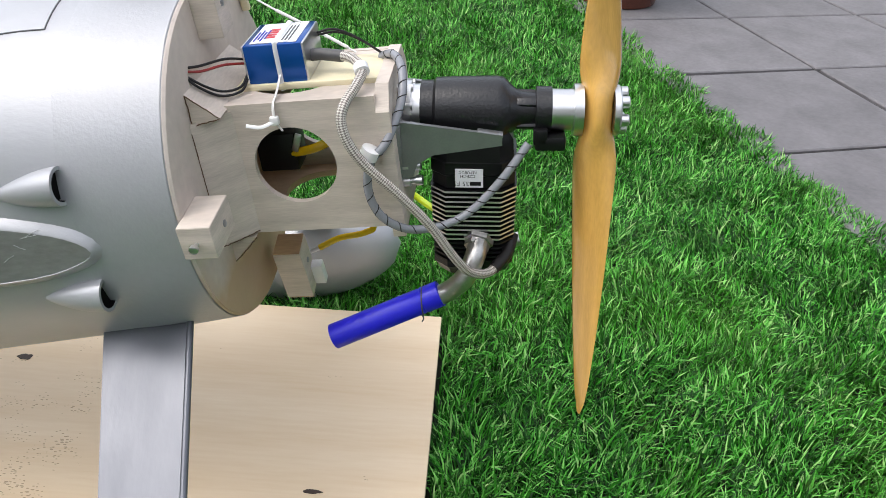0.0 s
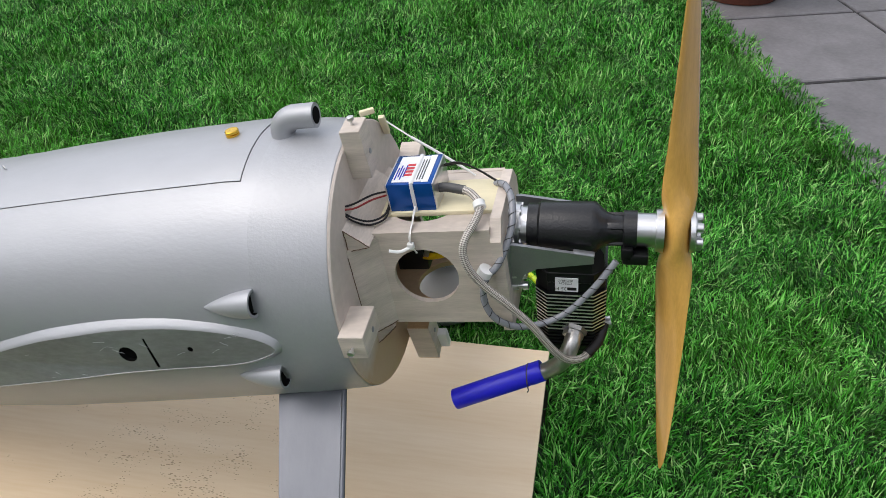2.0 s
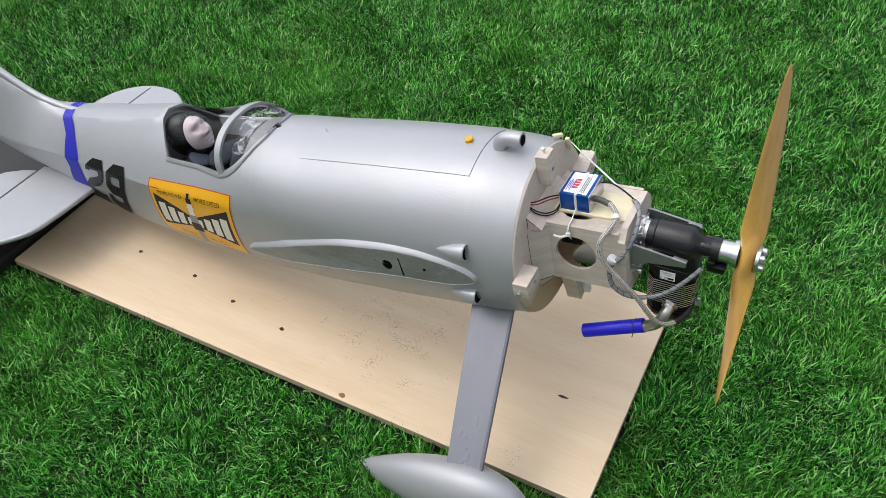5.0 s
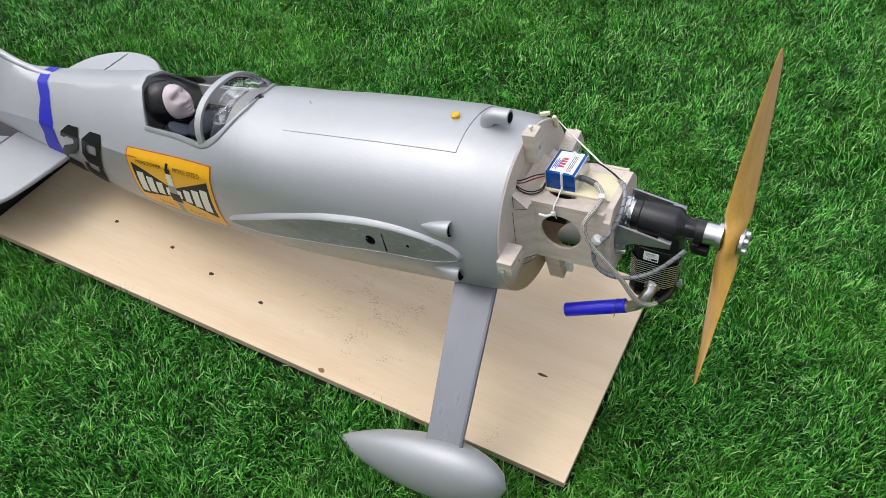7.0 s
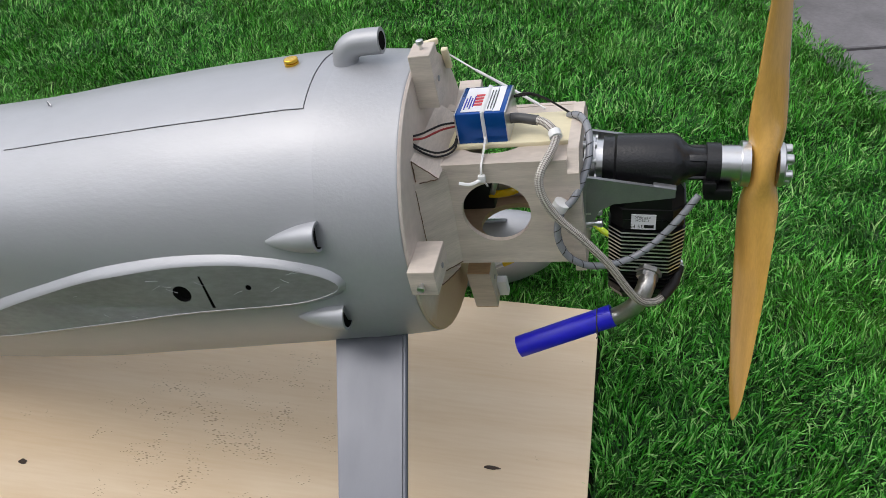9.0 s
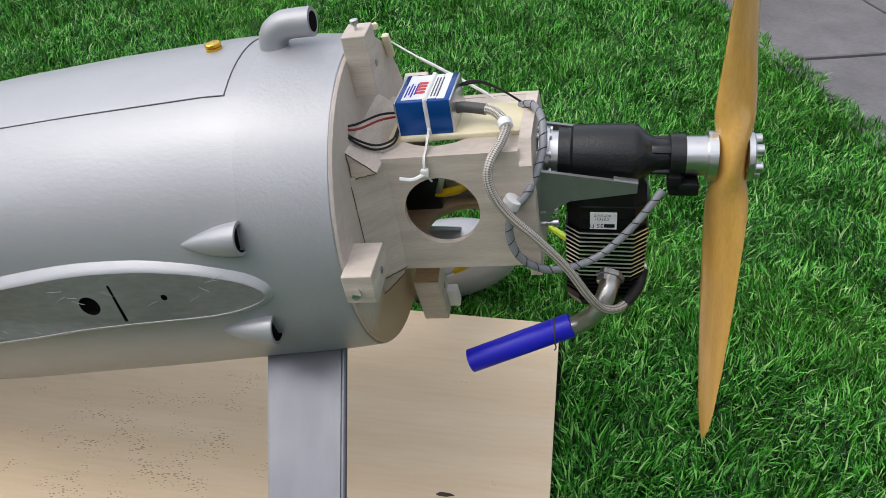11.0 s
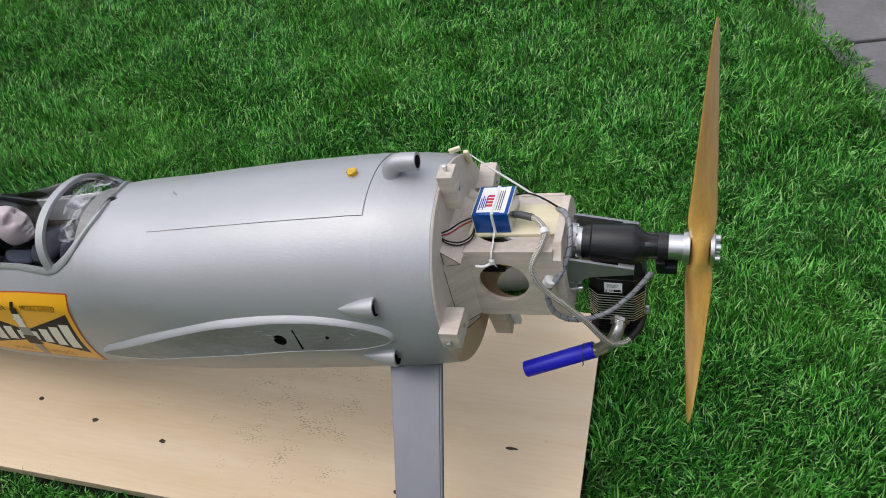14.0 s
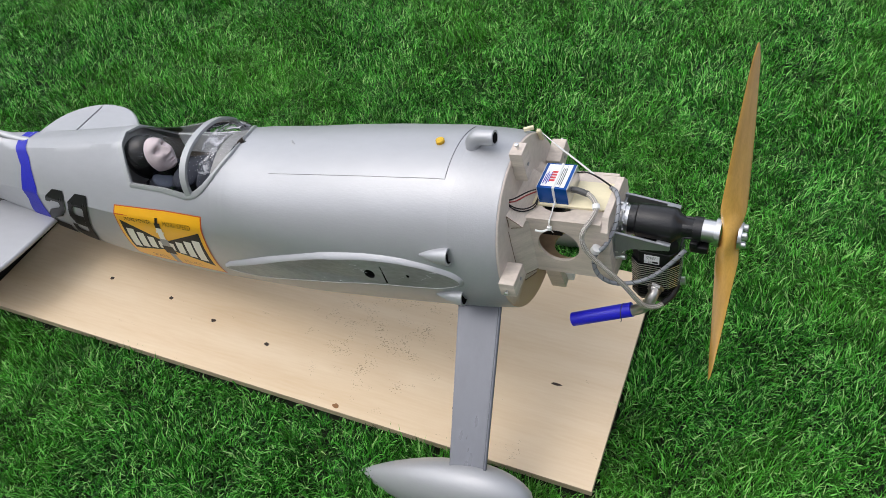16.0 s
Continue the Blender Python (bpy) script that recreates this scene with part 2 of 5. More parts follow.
def glass_material(name, tint, rough=0.02):
    m = bpy.data.materials.new(name)
    m.use_nodes = True
    n, l = m.node_tree.nodes, m.node_tree.links
    n.clear()
    out, mix, tr, gl, fr = (n.new("ShaderNode" + k) for k in ("OutputMaterial", "MixShader", "BsdfTransparent", "BsdfGlossy", "Fresnel"))
    tr.inputs["Color"].default_value = (*tint, 1)
    gl.inputs["Roughness"].default_value = rough
    fr.inputs["IOR"].default_value = 1.13
    l.new(fr.outputs[0], mix.inputs[0]), l.new(tr.outputs[0], mix.inputs[1]), l.new(gl.outputs[0], mix.inputs[2])
    l.new(mix.outputs[0], out.inputs[0])
    return m


GLASS = glass_material("clear_canopy", (0.985, 0.985, 0.99), 0.0)
SPIRAL = mat("grey_spiral_wrap", (0.27, 0.28, 0.31), 0.25, 0.0, 0.2, 60)


def grass_material():
    m = bpy.data.materials.new("grass_blades")
    m.use_nodes = True
    n, l = m.node_tree.nodes, m.node_tree.links
    p = n["Principled BSDF"]
    geo, tc = n.new("ShaderNodeNewGeometry"), n.new("ShaderNodeTexCoord")
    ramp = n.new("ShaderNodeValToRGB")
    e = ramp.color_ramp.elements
    # the near-black end colours in the shade between blades, scattered blade by blade
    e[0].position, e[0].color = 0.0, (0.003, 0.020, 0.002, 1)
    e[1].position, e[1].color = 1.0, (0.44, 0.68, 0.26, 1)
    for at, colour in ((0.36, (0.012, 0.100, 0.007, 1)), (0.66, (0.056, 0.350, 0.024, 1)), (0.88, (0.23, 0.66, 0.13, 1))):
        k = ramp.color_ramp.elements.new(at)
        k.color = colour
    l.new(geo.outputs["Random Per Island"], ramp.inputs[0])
    last = ramp.outputs[0]
    # paler yellow patches a hand or more wide, and dark tufts painting in shade
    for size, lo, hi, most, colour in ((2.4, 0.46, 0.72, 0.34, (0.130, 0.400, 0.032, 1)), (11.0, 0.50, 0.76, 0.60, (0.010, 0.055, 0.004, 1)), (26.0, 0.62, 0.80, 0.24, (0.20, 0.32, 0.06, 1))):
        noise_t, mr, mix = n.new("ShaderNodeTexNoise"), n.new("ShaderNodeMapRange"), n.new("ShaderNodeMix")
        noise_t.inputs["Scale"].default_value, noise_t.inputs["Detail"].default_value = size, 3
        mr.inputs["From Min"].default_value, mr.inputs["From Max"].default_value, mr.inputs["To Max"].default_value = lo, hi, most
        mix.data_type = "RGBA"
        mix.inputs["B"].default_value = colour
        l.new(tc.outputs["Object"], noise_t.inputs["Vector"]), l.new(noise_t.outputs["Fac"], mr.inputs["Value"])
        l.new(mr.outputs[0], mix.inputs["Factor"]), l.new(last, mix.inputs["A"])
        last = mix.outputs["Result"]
    l.new(last, p.inputs["Base Color"])
    p.inputs["Roughness"].default_value, p.inputs["Specular IOR Level"].default_value = 0.42, 0.25
    p.inputs["Transmission Weight"].default_value = 0.0
    p.inputs["Subsurface Weight"].default_value = 0.0
    tl, ms, out = n.new("ShaderNodeBsdfTranslucent"), n.new("ShaderNodeMixShader"), n["Material Output"]
    ms.inputs[0].default_value = 0.12
    l.new(last, tl.inputs["Color"])
    l.new(p.outputs[0], ms.inputs[1]), l.new(tl.outputs[0], ms.inputs[2]), l.new(ms.outputs[0], out.inputs[0])
    return m


GRASS = grass_material()


def film_material():
    """Crumpled clear plastic: mostly see-through, its sky reflections painted as whitish creases."""
    m = glass_material("clear_film_painted_sheen", (0.92, 0.92, 0.95), 0.12)
    n, l = m.node_tree.nodes, m.node_tree.links
    mix = [k for k in n if k.type == "MIX_SHADER"][0]
    # white diffuse in noise streaks stands in for reflected sky
    gl = n.new("ShaderNodeBsdfDiffuse")
    gl.inputs["Color"].default_value = (0.80, 0.80, 0.84, 1)
    l.new(gl.outputs[0], mix.inputs[2])
    tc, nz, mr = n.new("ShaderNodeTexCoord"), n.new("ShaderNodeTexNoise"), n.new("ShaderNodeMapRange")
    nz.inputs["Scale"].default_value, nz.inputs["Detail"].default_value, nz.inputs["Distortion"].default_value = 34, 3, 1.5
    mr.inputs["From Min"].default_value, mr.inputs["From Max"].default_value, mr.inputs["To Min"].default_value, mr.inputs["To Max"].default_value = 0.44, 0.66, 0.05, 0.60
    l.new(tc.outputs["Object"], nz.inputs["Vector"]), l.new(nz.outputs["Fac"], mr.inputs["Value"]), l.new(mr.outputs[0], mix.inputs[0])
    b = n.new("ShaderNodeBump")
    b.inputs["Strength"].default_value, b.inputs["Distance"].default_value = 0.8, 0.006
    l.new(nz.outputs["Fac"], b.inputs["Height"]), l.new(b.outputs[0], gl.inputs["Normal"])
    return m


FILM = film_material()


# ---- mesh helpers ----
def thing(name, label, category, m=None, group="", kind=""):
    ob = new(name)
    ob.empty_display_size = 0.05
    if m is not None:
        ob.matrix_world = m
    return tagged(ob, label, category, group, kind)


def mesh_from(bm, name, materials, smooth=35):
    bmesh.ops.recalc_face_normals(bm, faces=bm.faces)
    me = bpy.data.meshes.new(name)
    bm.to_mesh(me)
    bm.free()
    for k in materials if isinstance(materials, (list, tuple)) else [materials]:
        me.materials.append(k)
    if smooth:
        me.polygons.foreach_set("use_smooth", [True] * len(me.polygons))
        me.set_sharp_from_angle(angle=radians(smooth))
    return me


def part(name, bm, materials, parent=None, label="", smooth=35, m=None):
    ob = new(name, mesh_from(bm, name, materials, smooth))
    if parent is not None:
        ob.parent = parent
    if m is not None:
        ob.matrix_basis = m
    return tagged(ob, label)


def add_box(bm, c, s, rot=(0, 0, 0), bevel=0.0, index=0, m=None):
    base = pose(*c, *rot)
    if m is not None:
        base = m @ base
    made = bmesh.ops.create_cube(bm, size=1.0, matrix=base @ Matrix.Diagonal((*s, 1)))
    faces = list({f for v in made["verts"] for f in v.link_faces})
    for f in faces:
        f.material_index = index
    if bevel:
        edges = list({e for v in made["verts"] for e in v.link_edges})
        bmesh.ops.bevel(bm, geom=edges, offset=bevel, segments=2, affect="EDGES", profile=0.5, clamp_overlap=True)
    return bm


def box(c, s, rot=(0, 0, 0), bevel=0.0008):
    return add_box(bmesh.new(), c, s, rot, bevel)


def add_loft(bm, rings, close=True, caps=True, index=0):
    rows = [[bm.verts.new(p) for p in r] for r in rings]
    n = len(rows[0])
    for a, b in zip(rows, rows[1:]):
        for i in range(n if close else n - 1):
            j = (i + 1) % n
            f = bm.faces.new((a[i], a[j], b[j], b[i]))
            f.material_index = index
    if caps and close:
        for r in (rows[0], rows[-1]):
            f = bm.faces.new(r)
            f.material_index = index
    return rows


def circle(c, u, v, r, n=24, r2=None):
    r2 = r if r2 is None else r2
    return [Vector(c) + Vector(u) * (r * math.cos(2 * math.pi * i / n)) + Vector(v) * (r2 * math.sin(2 * math.pi * i / n)) for i in range(n)]


def add_turn(bm, p0, p1, profile, n=28, index=0):
    """A turned body round the line p0 to p1: profile rows of (metres along, radius)."""
    p0, p1 = Vector(p0), Vector(p1)
    d = (p1 - p0).normalized()
    u = d.orthogonal().normalized()
    v = d.cross(u)
    add_loft(bm, [circle(p0 + d * a, u, v, max(r, 1e-5), n) for a, r in profile], index=index)
    return bm


def turn(p0, p1, profile, n=28):
    return add_turn(bmesh.new(), p0, p1, profile, n)


def rod(p0, p1, r, r2=None, n=16):
    length = (Vector(p1) - Vector(p0)).length
    return turn(p0, p1, [(0, r), (length, r if r2 is None else r2)], n)


def smooth_path(points, steps=8):
    """A Catmull-Rom line through the points."""
    pts = [Vector(p) for p in points]
    pts = [pts[0] * 2 - pts[1]] + pts + [pts[-1] * 2 - pts[-2]]
    out = []
    for a, b, c, d in zip(pts, pts[1:], pts[2:], pts[3:]):
        for i in range(steps):
            t = i / steps
            out.append(0.5 * ((2 * b) + (c - a) * t + (2 * a - 5 * b + 4 * c - d) * t * t + (3 * b - a - 3 * c + d) * t ** 3))
    out.append(pts[-2])
    return out


def add_tube(bm, points, r, n=12, steps=8, uv=None, flat=None, ends=None, index=0):
    """A tube along a smooth line; uv: (turns round, turns per metre) for a woven look; ends: radius factors."""
    line = smooth_path(points, steps)
    up = None
    rings, dist = [], [0.0]
    for i, p in enumerate(line):
        d = (line[min(i + 1, len(line) - 1)] - line[max(i - 1, 0)]).normalized()
        if up is None:
            up = d.orthogonal().normalized()
        up = (up - d * up.dot(d)).normalized()
        rr = r if not callable(r) else r(i / (len(line) - 1))
        rings.append(circle(p, up, d.cross(up), rr, n, rr if flat is None else rr * flat))
        if i:
            dist.append(dist[-1] + (p - line[i - 1]).length)
    rows = add_loft(bm, rings, index=index)
    if uv:
        layer = bm.loops.layers.uv.verify()
        where = {v: (i, j) for i, row in enumerate(rows) for j, v in enumerate(row)}
        for f in bm.faces:
            js = [where[lo.vert][1] for lo in f.loops if lo.vert in where]
            for lo in f.loops:
                if lo.vert in where:
                    i, j = where[lo.vert]
                    j = n if j == 0 and max(js) == n - 1 else j
                    lo[layer].uv = (uv[0] * j / n, uv[1] * dist[i])
    return bm


def tube(points, r, n=12, steps=8, uv=None, flat=None):
    return add_tube(bmesh.new(), points, r, n, steps, uv, flat)


def helix(points, radius, pitch, wire=0.0005):
    """A thin wire wound round a smooth line."""
    line = smooth_path(points, 8)
    out, up, a = [], None, 0.0
    for i in range(len(line) - 1):
        p, q = line[i], line[i + 1]
        d = (q - p).normalized()
        up = d.orthogonal().normalized() if up is None else (up - d * up.dot(d)).normalized()
        side = d.cross(up)
        steps = max(1, int((q - p).length / pitch * 10))
        for k in range(steps):
            f = k / steps
            b = a + 2 * math.pi * (q - p).length * f / pitch
            out.append(p.lerp(q, f) + (up * math.cos(b) + side * math.sin(b)) * radius)
        a += 2 * math.pi * (q - p).length / pitch
    return add_tube(bmesh.new(), out, wire, 5, 1)


def add_plate(bm, outline, t, m, holes=(), index=0):
    """A flat plate with its outline (x, y) in the plane of m, t thick along m's z; holes: (x, y, r)."""
    def to3(p, z):
        return m @ Vector((p[0], p[1], z))
    loops = [list(outline)] + [[(hx + hr * math.cos(2 * math.pi * i / 40), hy + hr * math.sin(2 * math.pi * i / 40)) for i in range(40)] for hx, hy, hr in holes]
    faces_before = set(bm.faces)
    sides = []
    for z in (0.0, t):
        made = []
        rows = []
        for lp in loops:
            vs = [bm.verts.new(to3(p, z)) for p in lp]
            rows.append(vs)
            made += [bm.edges.new((vs[i], vs[(i + 1) % len(vs)])) for i in range(len(vs))]
        bmesh.ops.triangle_fill(bm, use_beauty=True, use_dissolve=False, edges=made)
        sides.append(rows)
    for ra, rb in zip(*sides):
        for i in range(len(ra)):
            j = (i + 1) % len(ra)
            bm.faces.new((ra[i], ra[j], rb[j], rb[i]))
    for f in set(bm.faces) - faces_before:
        f.material_index = index
    return bm


def plate(outline, t, m, holes=()):
    return add_plate(bmesh.new(), outline, t, m, holes)


def axes(o, x, y):
    """A frame at o with its x and y along the given directions."""
    x, y = Vector(x).normalized(), Vector(y).normalized()
    z = x.cross(y)
    return Matrix(((x.x, y.x, z.x, o[0]), (x.y, y.y, z.y, o[1]), (x.z, y.z, z.z, o[2]), (0, 0, 0, 1)))


def lettering(body, size, spacing=1.0):
    """Flat letters in the built-in font, as (verts, faces) in their own plane, centred."""
    cu = bpy.data.curves.new("letters", "FONT")
    cu.body, cu.size, cu.align_x, cu.align_y, cu.resolution_u, cu.space_character = body, size, "CENTER", "CENTER", 2, spacing
    ob = new("letters", cu)
    me = bpy.data.meshes.new_from_object(ob.evaluated_get(bpy.context.evaluated_depsgraph_get()))
    bpy.data.objects.remove(ob), bpy.data.curves.remove(cu)
    got = [tuple(v.co) for v in me.vertices], [tuple(p.vertices) for p in me.polygons]
    bpy.data.meshes.remove(me)
    return got


# ---- ground, lawn, patio ----
U, V = Vector((0.094, -0.389, 0)).normalized(), Vector((0.389, 0.094, 0)).normalized()
CROSS = Vector((0.956, 1.293, 0))
SIZE = 0.40
BOARD = pose(0.0955, -0.167, 0.0, 0, 0, -2.2)
BOARD_L, BOARD_W, BOARD_TOP, BOARD_T = 1.225, 0.437, 0.030, 0.014


def on_patio(x, y, edge=0.0):
    p = Vector((x, y, 0)) - CROSS
    return p.dot(V) > -SIZE + edge


bm = bmesh.new()
bmesh.ops.create_grid(bm, x_segments=40, y_segments=40, size=60)
tagged(part("ground", bm, SOIL, smooth=0), "dark soil and thatch under the lawn", "ground", kind="structure")


def field(x, y, scale, seed):
    """Smooth random values from -1 to 1 over the plan, scale cells to a metre."""
    u, v = x * scale + 500.0, y * scale + 500.0
    i, j = np.floor(u).astype(int), np.floor(v).astype(int)
    f, g = u - i, v - j
    f, g = f * f * (3 - 2 * f), g * g * (3 - 2 * g)

    def corner(a, b):
        h = np.sin(a * 127.1 + b * 311.7 + seed * 74.7) * 43758.5453
        return (h - np.floor(h)) * 2 - 1
    return (corner(i, j) * (1 - f) + corner(i + 1, j) * f) * (1 - g) + (corner(i, j + 1) * (1 - f) + corner(i + 1, j + 1) * f) * g


def lawn():
    rng = np.random.default_rng(4)
    seeds = []
    for x0, x1, y0, y1, dens, wide in ((-1.05, 0.85, -0.6, 0.75, 125000, 1.05), (-2.3, -1.05, -0.5, 0.75, 70000, 1.25), (-2.5, 0.85, 0.75, 1.35, 85000, 1.25), (-2.5, 0.75, 1.35, 2.1, 58000, 1.45), (0.85, 2.0, -0.75, 0.75, 20000, 2.0), (-5.5, 3.0, -3.5, -0.6, 3500, 6.0), (-8.4, -2.3, -0.6, 0.75, 3500, 6.0), (-8.4, -2.5, 0.75, 2.1, 3500, 6.0), (-8.4, 0.5, 2.1, 8.4, 3500, 6.0)):
        n = int((x1 - x0) * (y1 - y0) * dens)
        seeds.append(np.column_stack([rng.uniform(x0, x1, n), rng.uniform(y0, y1, n), np.full(n, wide)]))
    s = np.concatenate(seeds)
    p = s[:, :2] - np.array(CROSS[:2])
    v = p @ np.array(V[:2])
    wob = 0.012 * np.sin(s[:, 1] * 23) + 0.010 * np.sin(s[:, 1] * 57 + 1)
    keep = v < -SIZE + 0.045 + wob
    bi = np.array(BOARD.inverted())
    b = np.column_stack([s[:, :2], np.zeros(len(s)), np.ones(len(s))]) @ bi.T
    keep &= ~((b[:, 0] < 0.004) & (b[:, 0] > -BOARD_L - 0.004) & (b[:, 1] > -0.004) & (b[:, 1] < BOARD_W + 0.004))
    s = s[keep]
    n = len(s)
    x, y = s[:, 0], s[:, 1]
    clump = field(x, y, 13, 1) + 0.7 * field(x, y, 37, 2)
    heading = 3.5 * field(x, y, 11, 3) + 2.0 * field(x, y, 42, 4) + rng.normal(0, 1.2, n)
    length = np.clip(0.0255 + 0.0060 * clump + rng.normal(0, 0.0065, n), 0.010, 0.052)
    lean = np.clip(0.76 + 0.22 * field(x, y, 17, 6) + rng.normal(0, 0.33, n), 0.05, 1.5)
    width = rng.uniform(0.00065, 0.0014, n) * s[:, 2]
    d = np.column_stack([np.cos(heading), np.sin(heading), np.zeros(n)])
    side_a = heading + np.pi / 2 + rng.normal(0, 0.5, n)
    side = np.column_stack([np.cos(side_a), np.sin(side_a), rng.normal(0, 0.2, n)]) * width[:, None]
    up = np.array([0, 0, 1.0])
    root = np.column_stack([x, y, np.zeros(n)])
    mid = root + (d * np.sin(lean * 0.45)[:, None] + up * np.cos(lean * 0.45)[:, None]) * (length * 0.5)[:, None]
    tip = mid + (d * np.sin(lean * 1.35)[:, None] + up * np.cos(lean * 1.35)[:, None]) * (length * 0.5)[:, None]
    verts = np.stack([root, mid - side, mid + side, tip], axis=1).reshape(-1, 3)
    faces = (np.arange(n)[:, None] * 4 + np.array([[0, 2, 1, 1, 2, 3]])).ravel()
    me = bpy.data.meshes.new("lawn")
    me.vertices.add(n * 4)
    me.vertices.foreach_set("co", verts.ravel())
    me.loops.add(n * 6)
    me.loops.foreach_set("vertex_index", faces)
    me.polygons.add(n * 2)
    me.polygons.foreach_set("loop_start", np.arange(n * 2) * 3)
    me.polygons.foreach_set("use_smooth", np.ones(n * 2, dtype=bool))
    me.update(calc_edges=True)
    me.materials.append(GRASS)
    return tagged(new("lawn", me), "thick green mown lawn with paler yellow patches", "grass", kind="stuff")


lawn()

# ---- plywood board ----
board = tagged(thing("plywood_board", "pale plywood board lying on the lawn under the model", "board", BOARD), kind="")
bm = add_box(bmesh.new(), (-BOARD_L / 2, BOARD_W / 2, BOARD_TOP - BOARD_T / 2), (BOARD_L, BOARD_W, BOARD_T), bevel=0.001)
for f in bm.faces:
    f.material_index = 0 if abs(f.normal.z) > 0.7 else 1
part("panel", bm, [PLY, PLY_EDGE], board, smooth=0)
inv = BOARD.inverted()
for wx, wy, r, stretch in ((0.0, 0.0, 0.0026, 3.4), (-0.147, -0.09, 0.0032, 1), (-0.513, -0.06, 0.0042, 1.2), (-0.638, -0.039, 0.0042, 1.2), (-0.749, -0.013, 0.0038, 1.2), (-0.897, 0.0, 0.004, 1.3), (-0.337, -0.141, 0.005, 1.3), (-0.335, 0.165, 0.006, 1.4)):
    c = inv @ Vector((wx, wy, 0))
    bm = bmesh.new()
    rng = random.Random(int(wx * 1000))
    ring = [Vector((c.x + stretch * r * math.cos(a) * rng.uniform(0.7, 1.15), c.y + r * math.sin(a) * rng.uniform(0.6, 1.1), BOARD_TOP + 0.0007)) for a in (2 * math.pi * i / 14 for i in range(14))]
    add_loft(bm, [[p - Vector((0, 0, 0.002)) for p in ring], ring])
    part("knot", bm, KNOT if wy > -0.12 else BROWN_KNOT, board, "small dark knot" if wy > -0.12 else "brown knot on the board's edge")

# ---- the model aeroplane: its frame points forward along the fuselage axis ----
PLANE = pose(0, 0.0526, 0, 0, 0, -2.7) @ pose(-0.06, 0, 0.345, 0, -8, 0)
plane = thing("model_airplane", "large silver model racing airplane without wings or cowl, engine bare", "model airplane", PLANE)

STATIONS = np.array([
    # X, half width, top, bottom, deck facet, squareness below
    (0.006, 0.1215, 0.1200, 0.1280, 0, 2.1), (-0.03, 0.1240, 0.1235, 0.131, 0, 2.2), (-0.09, 0.126, 0.126, 0.133, 0, 2.4), (-0.20, 0.126, 0.1195, 0.145, 0, 2.5),
    (-0.30, 0.123, 0.111, 0.159, 0, 2.5), (-0.36, 0.120, 0.1045, 0.168, 0, 2.5), (-0.45, 0.113, 0.1005, 0.177, 0, 2.5), (-0.60, 0.104, 0.100, 0.186, 0.9, 2.5), (-0.72, 0.098, 0.100, 0.183, 1, 2.5),
    (-0.85, 0.086, 0.083, 0.168, 1, 2.5), (-1.00, 0.068, 0.066, 0.136, 1, 2.6), (-1.05, 0.065, 0.070, 0.110, 1, 2.4), (-1.11, 0.062, 0.088, 0.095, 1, 2.2), (-1.19, 0.055, 0.136, 0.075, 1, 2.1), (-1.30, 0.036, 0.200, 0.05, 1, 2.0)])


def section(x):
    return [float(np.interp(-x, -STATIONS[:, 0], STATIONS[:, k])) for k in range(1, 6)]


def skin(x, phi, lift=0.0):
    """The fuselage's skin at station x; phi: radians from the top, positive on the side with the decal."""
    w, zt, zb, deck, square = section(x)
    s, c = math.sin(phi), math.cos(phi)
    if c > 0:
        r = 1 / math.sqrt((s / w) ** 2 + (c / zt) ** 2)
        if deck:
            # a narrow flat top and two nearly flat sides form the turtle deck, which runs up into the fin
            edge = min(0.026, w * 0.4) if x > -1.0 else 0.006 + 0.020 * max(0.0, 1 - (-1.0 - x) / 0.08)
            slope = (zt - 0.12 * edge) / (w - edge)
            bulge = 0.22 * max(0.0, min(1.0, (x + 1.12) / 0.14))
            chord = slope * w / (c + slope * abs(s))
            flat = min(zt / (c + 0.12 * abs(s)), chord + (r - chord) * bulge)
            r = r + (flat - r) * deck
    else:
        r = (abs(s / w) ** square + abs(c / zb) ** square) ** (-1 / square)
    r += lift
    return Vector((x, -r * s, r * c))


def skin_at(x, z, lift=0.0):
    """The near side's skin at the height z."""
    lo, hi = 0.02, math.pi - 0.02
    for _ in range(40):
        mid = (lo + hi) / 2
        if skin(x, mid).z > z:
            lo = mid
        else:
            hi = mid
    return skin(x, lo, lift)


REAR, FRONT, MIDARCH = -0.676, -0.458, -0.534


def sill(x):
    """Height of the cockpit's edge."""
    return float(np.interp(x, (-0.676, -0.540, -0.520, -0.503, -0.487, -0.472, -0.458), (0.047, 0.047, 0.054, 0.064, 0.077, 0.090, 0.1003)))


LEAN_BACK = 0.040


def open_angle(x):
    if not REAR - LEAN_BACK <= x <= FRONT:
        return 0.0
    p = skin_at(max(x, REAR), sill(max(x, REAR)))
    return math.atan2(-p.y, p.z) * (1.0 if x >= REAR else 1 - (REAR - x) / LEAN_BACK)


def fuselage():
    bm = bmesh.new()
    xs = sorted(set([0.006, -0.004, -0.015] + [-0.03 - 0.02 * i for i in range(64)] + [FRONT, FRONT - 0.004, FRONT - 0.009, FRONT - 0.02, FRONT - 0.03, REAR] + [REAR - LEAN_BACK * i / 12 for i in range(13)]), reverse=True)
    n = 72
    rings = []
    for x in xs:
        a0 = open_angle(x)
        rings.append([skin(x, a0 + (2 * math.pi - 2 * a0) * i / n) for i in range(n + 1)])
    add_loft(bm, rings, close=False)
    bmesh.ops.remove_doubles(bm, verts=bm.verts, dist=1e-5)
    return bm


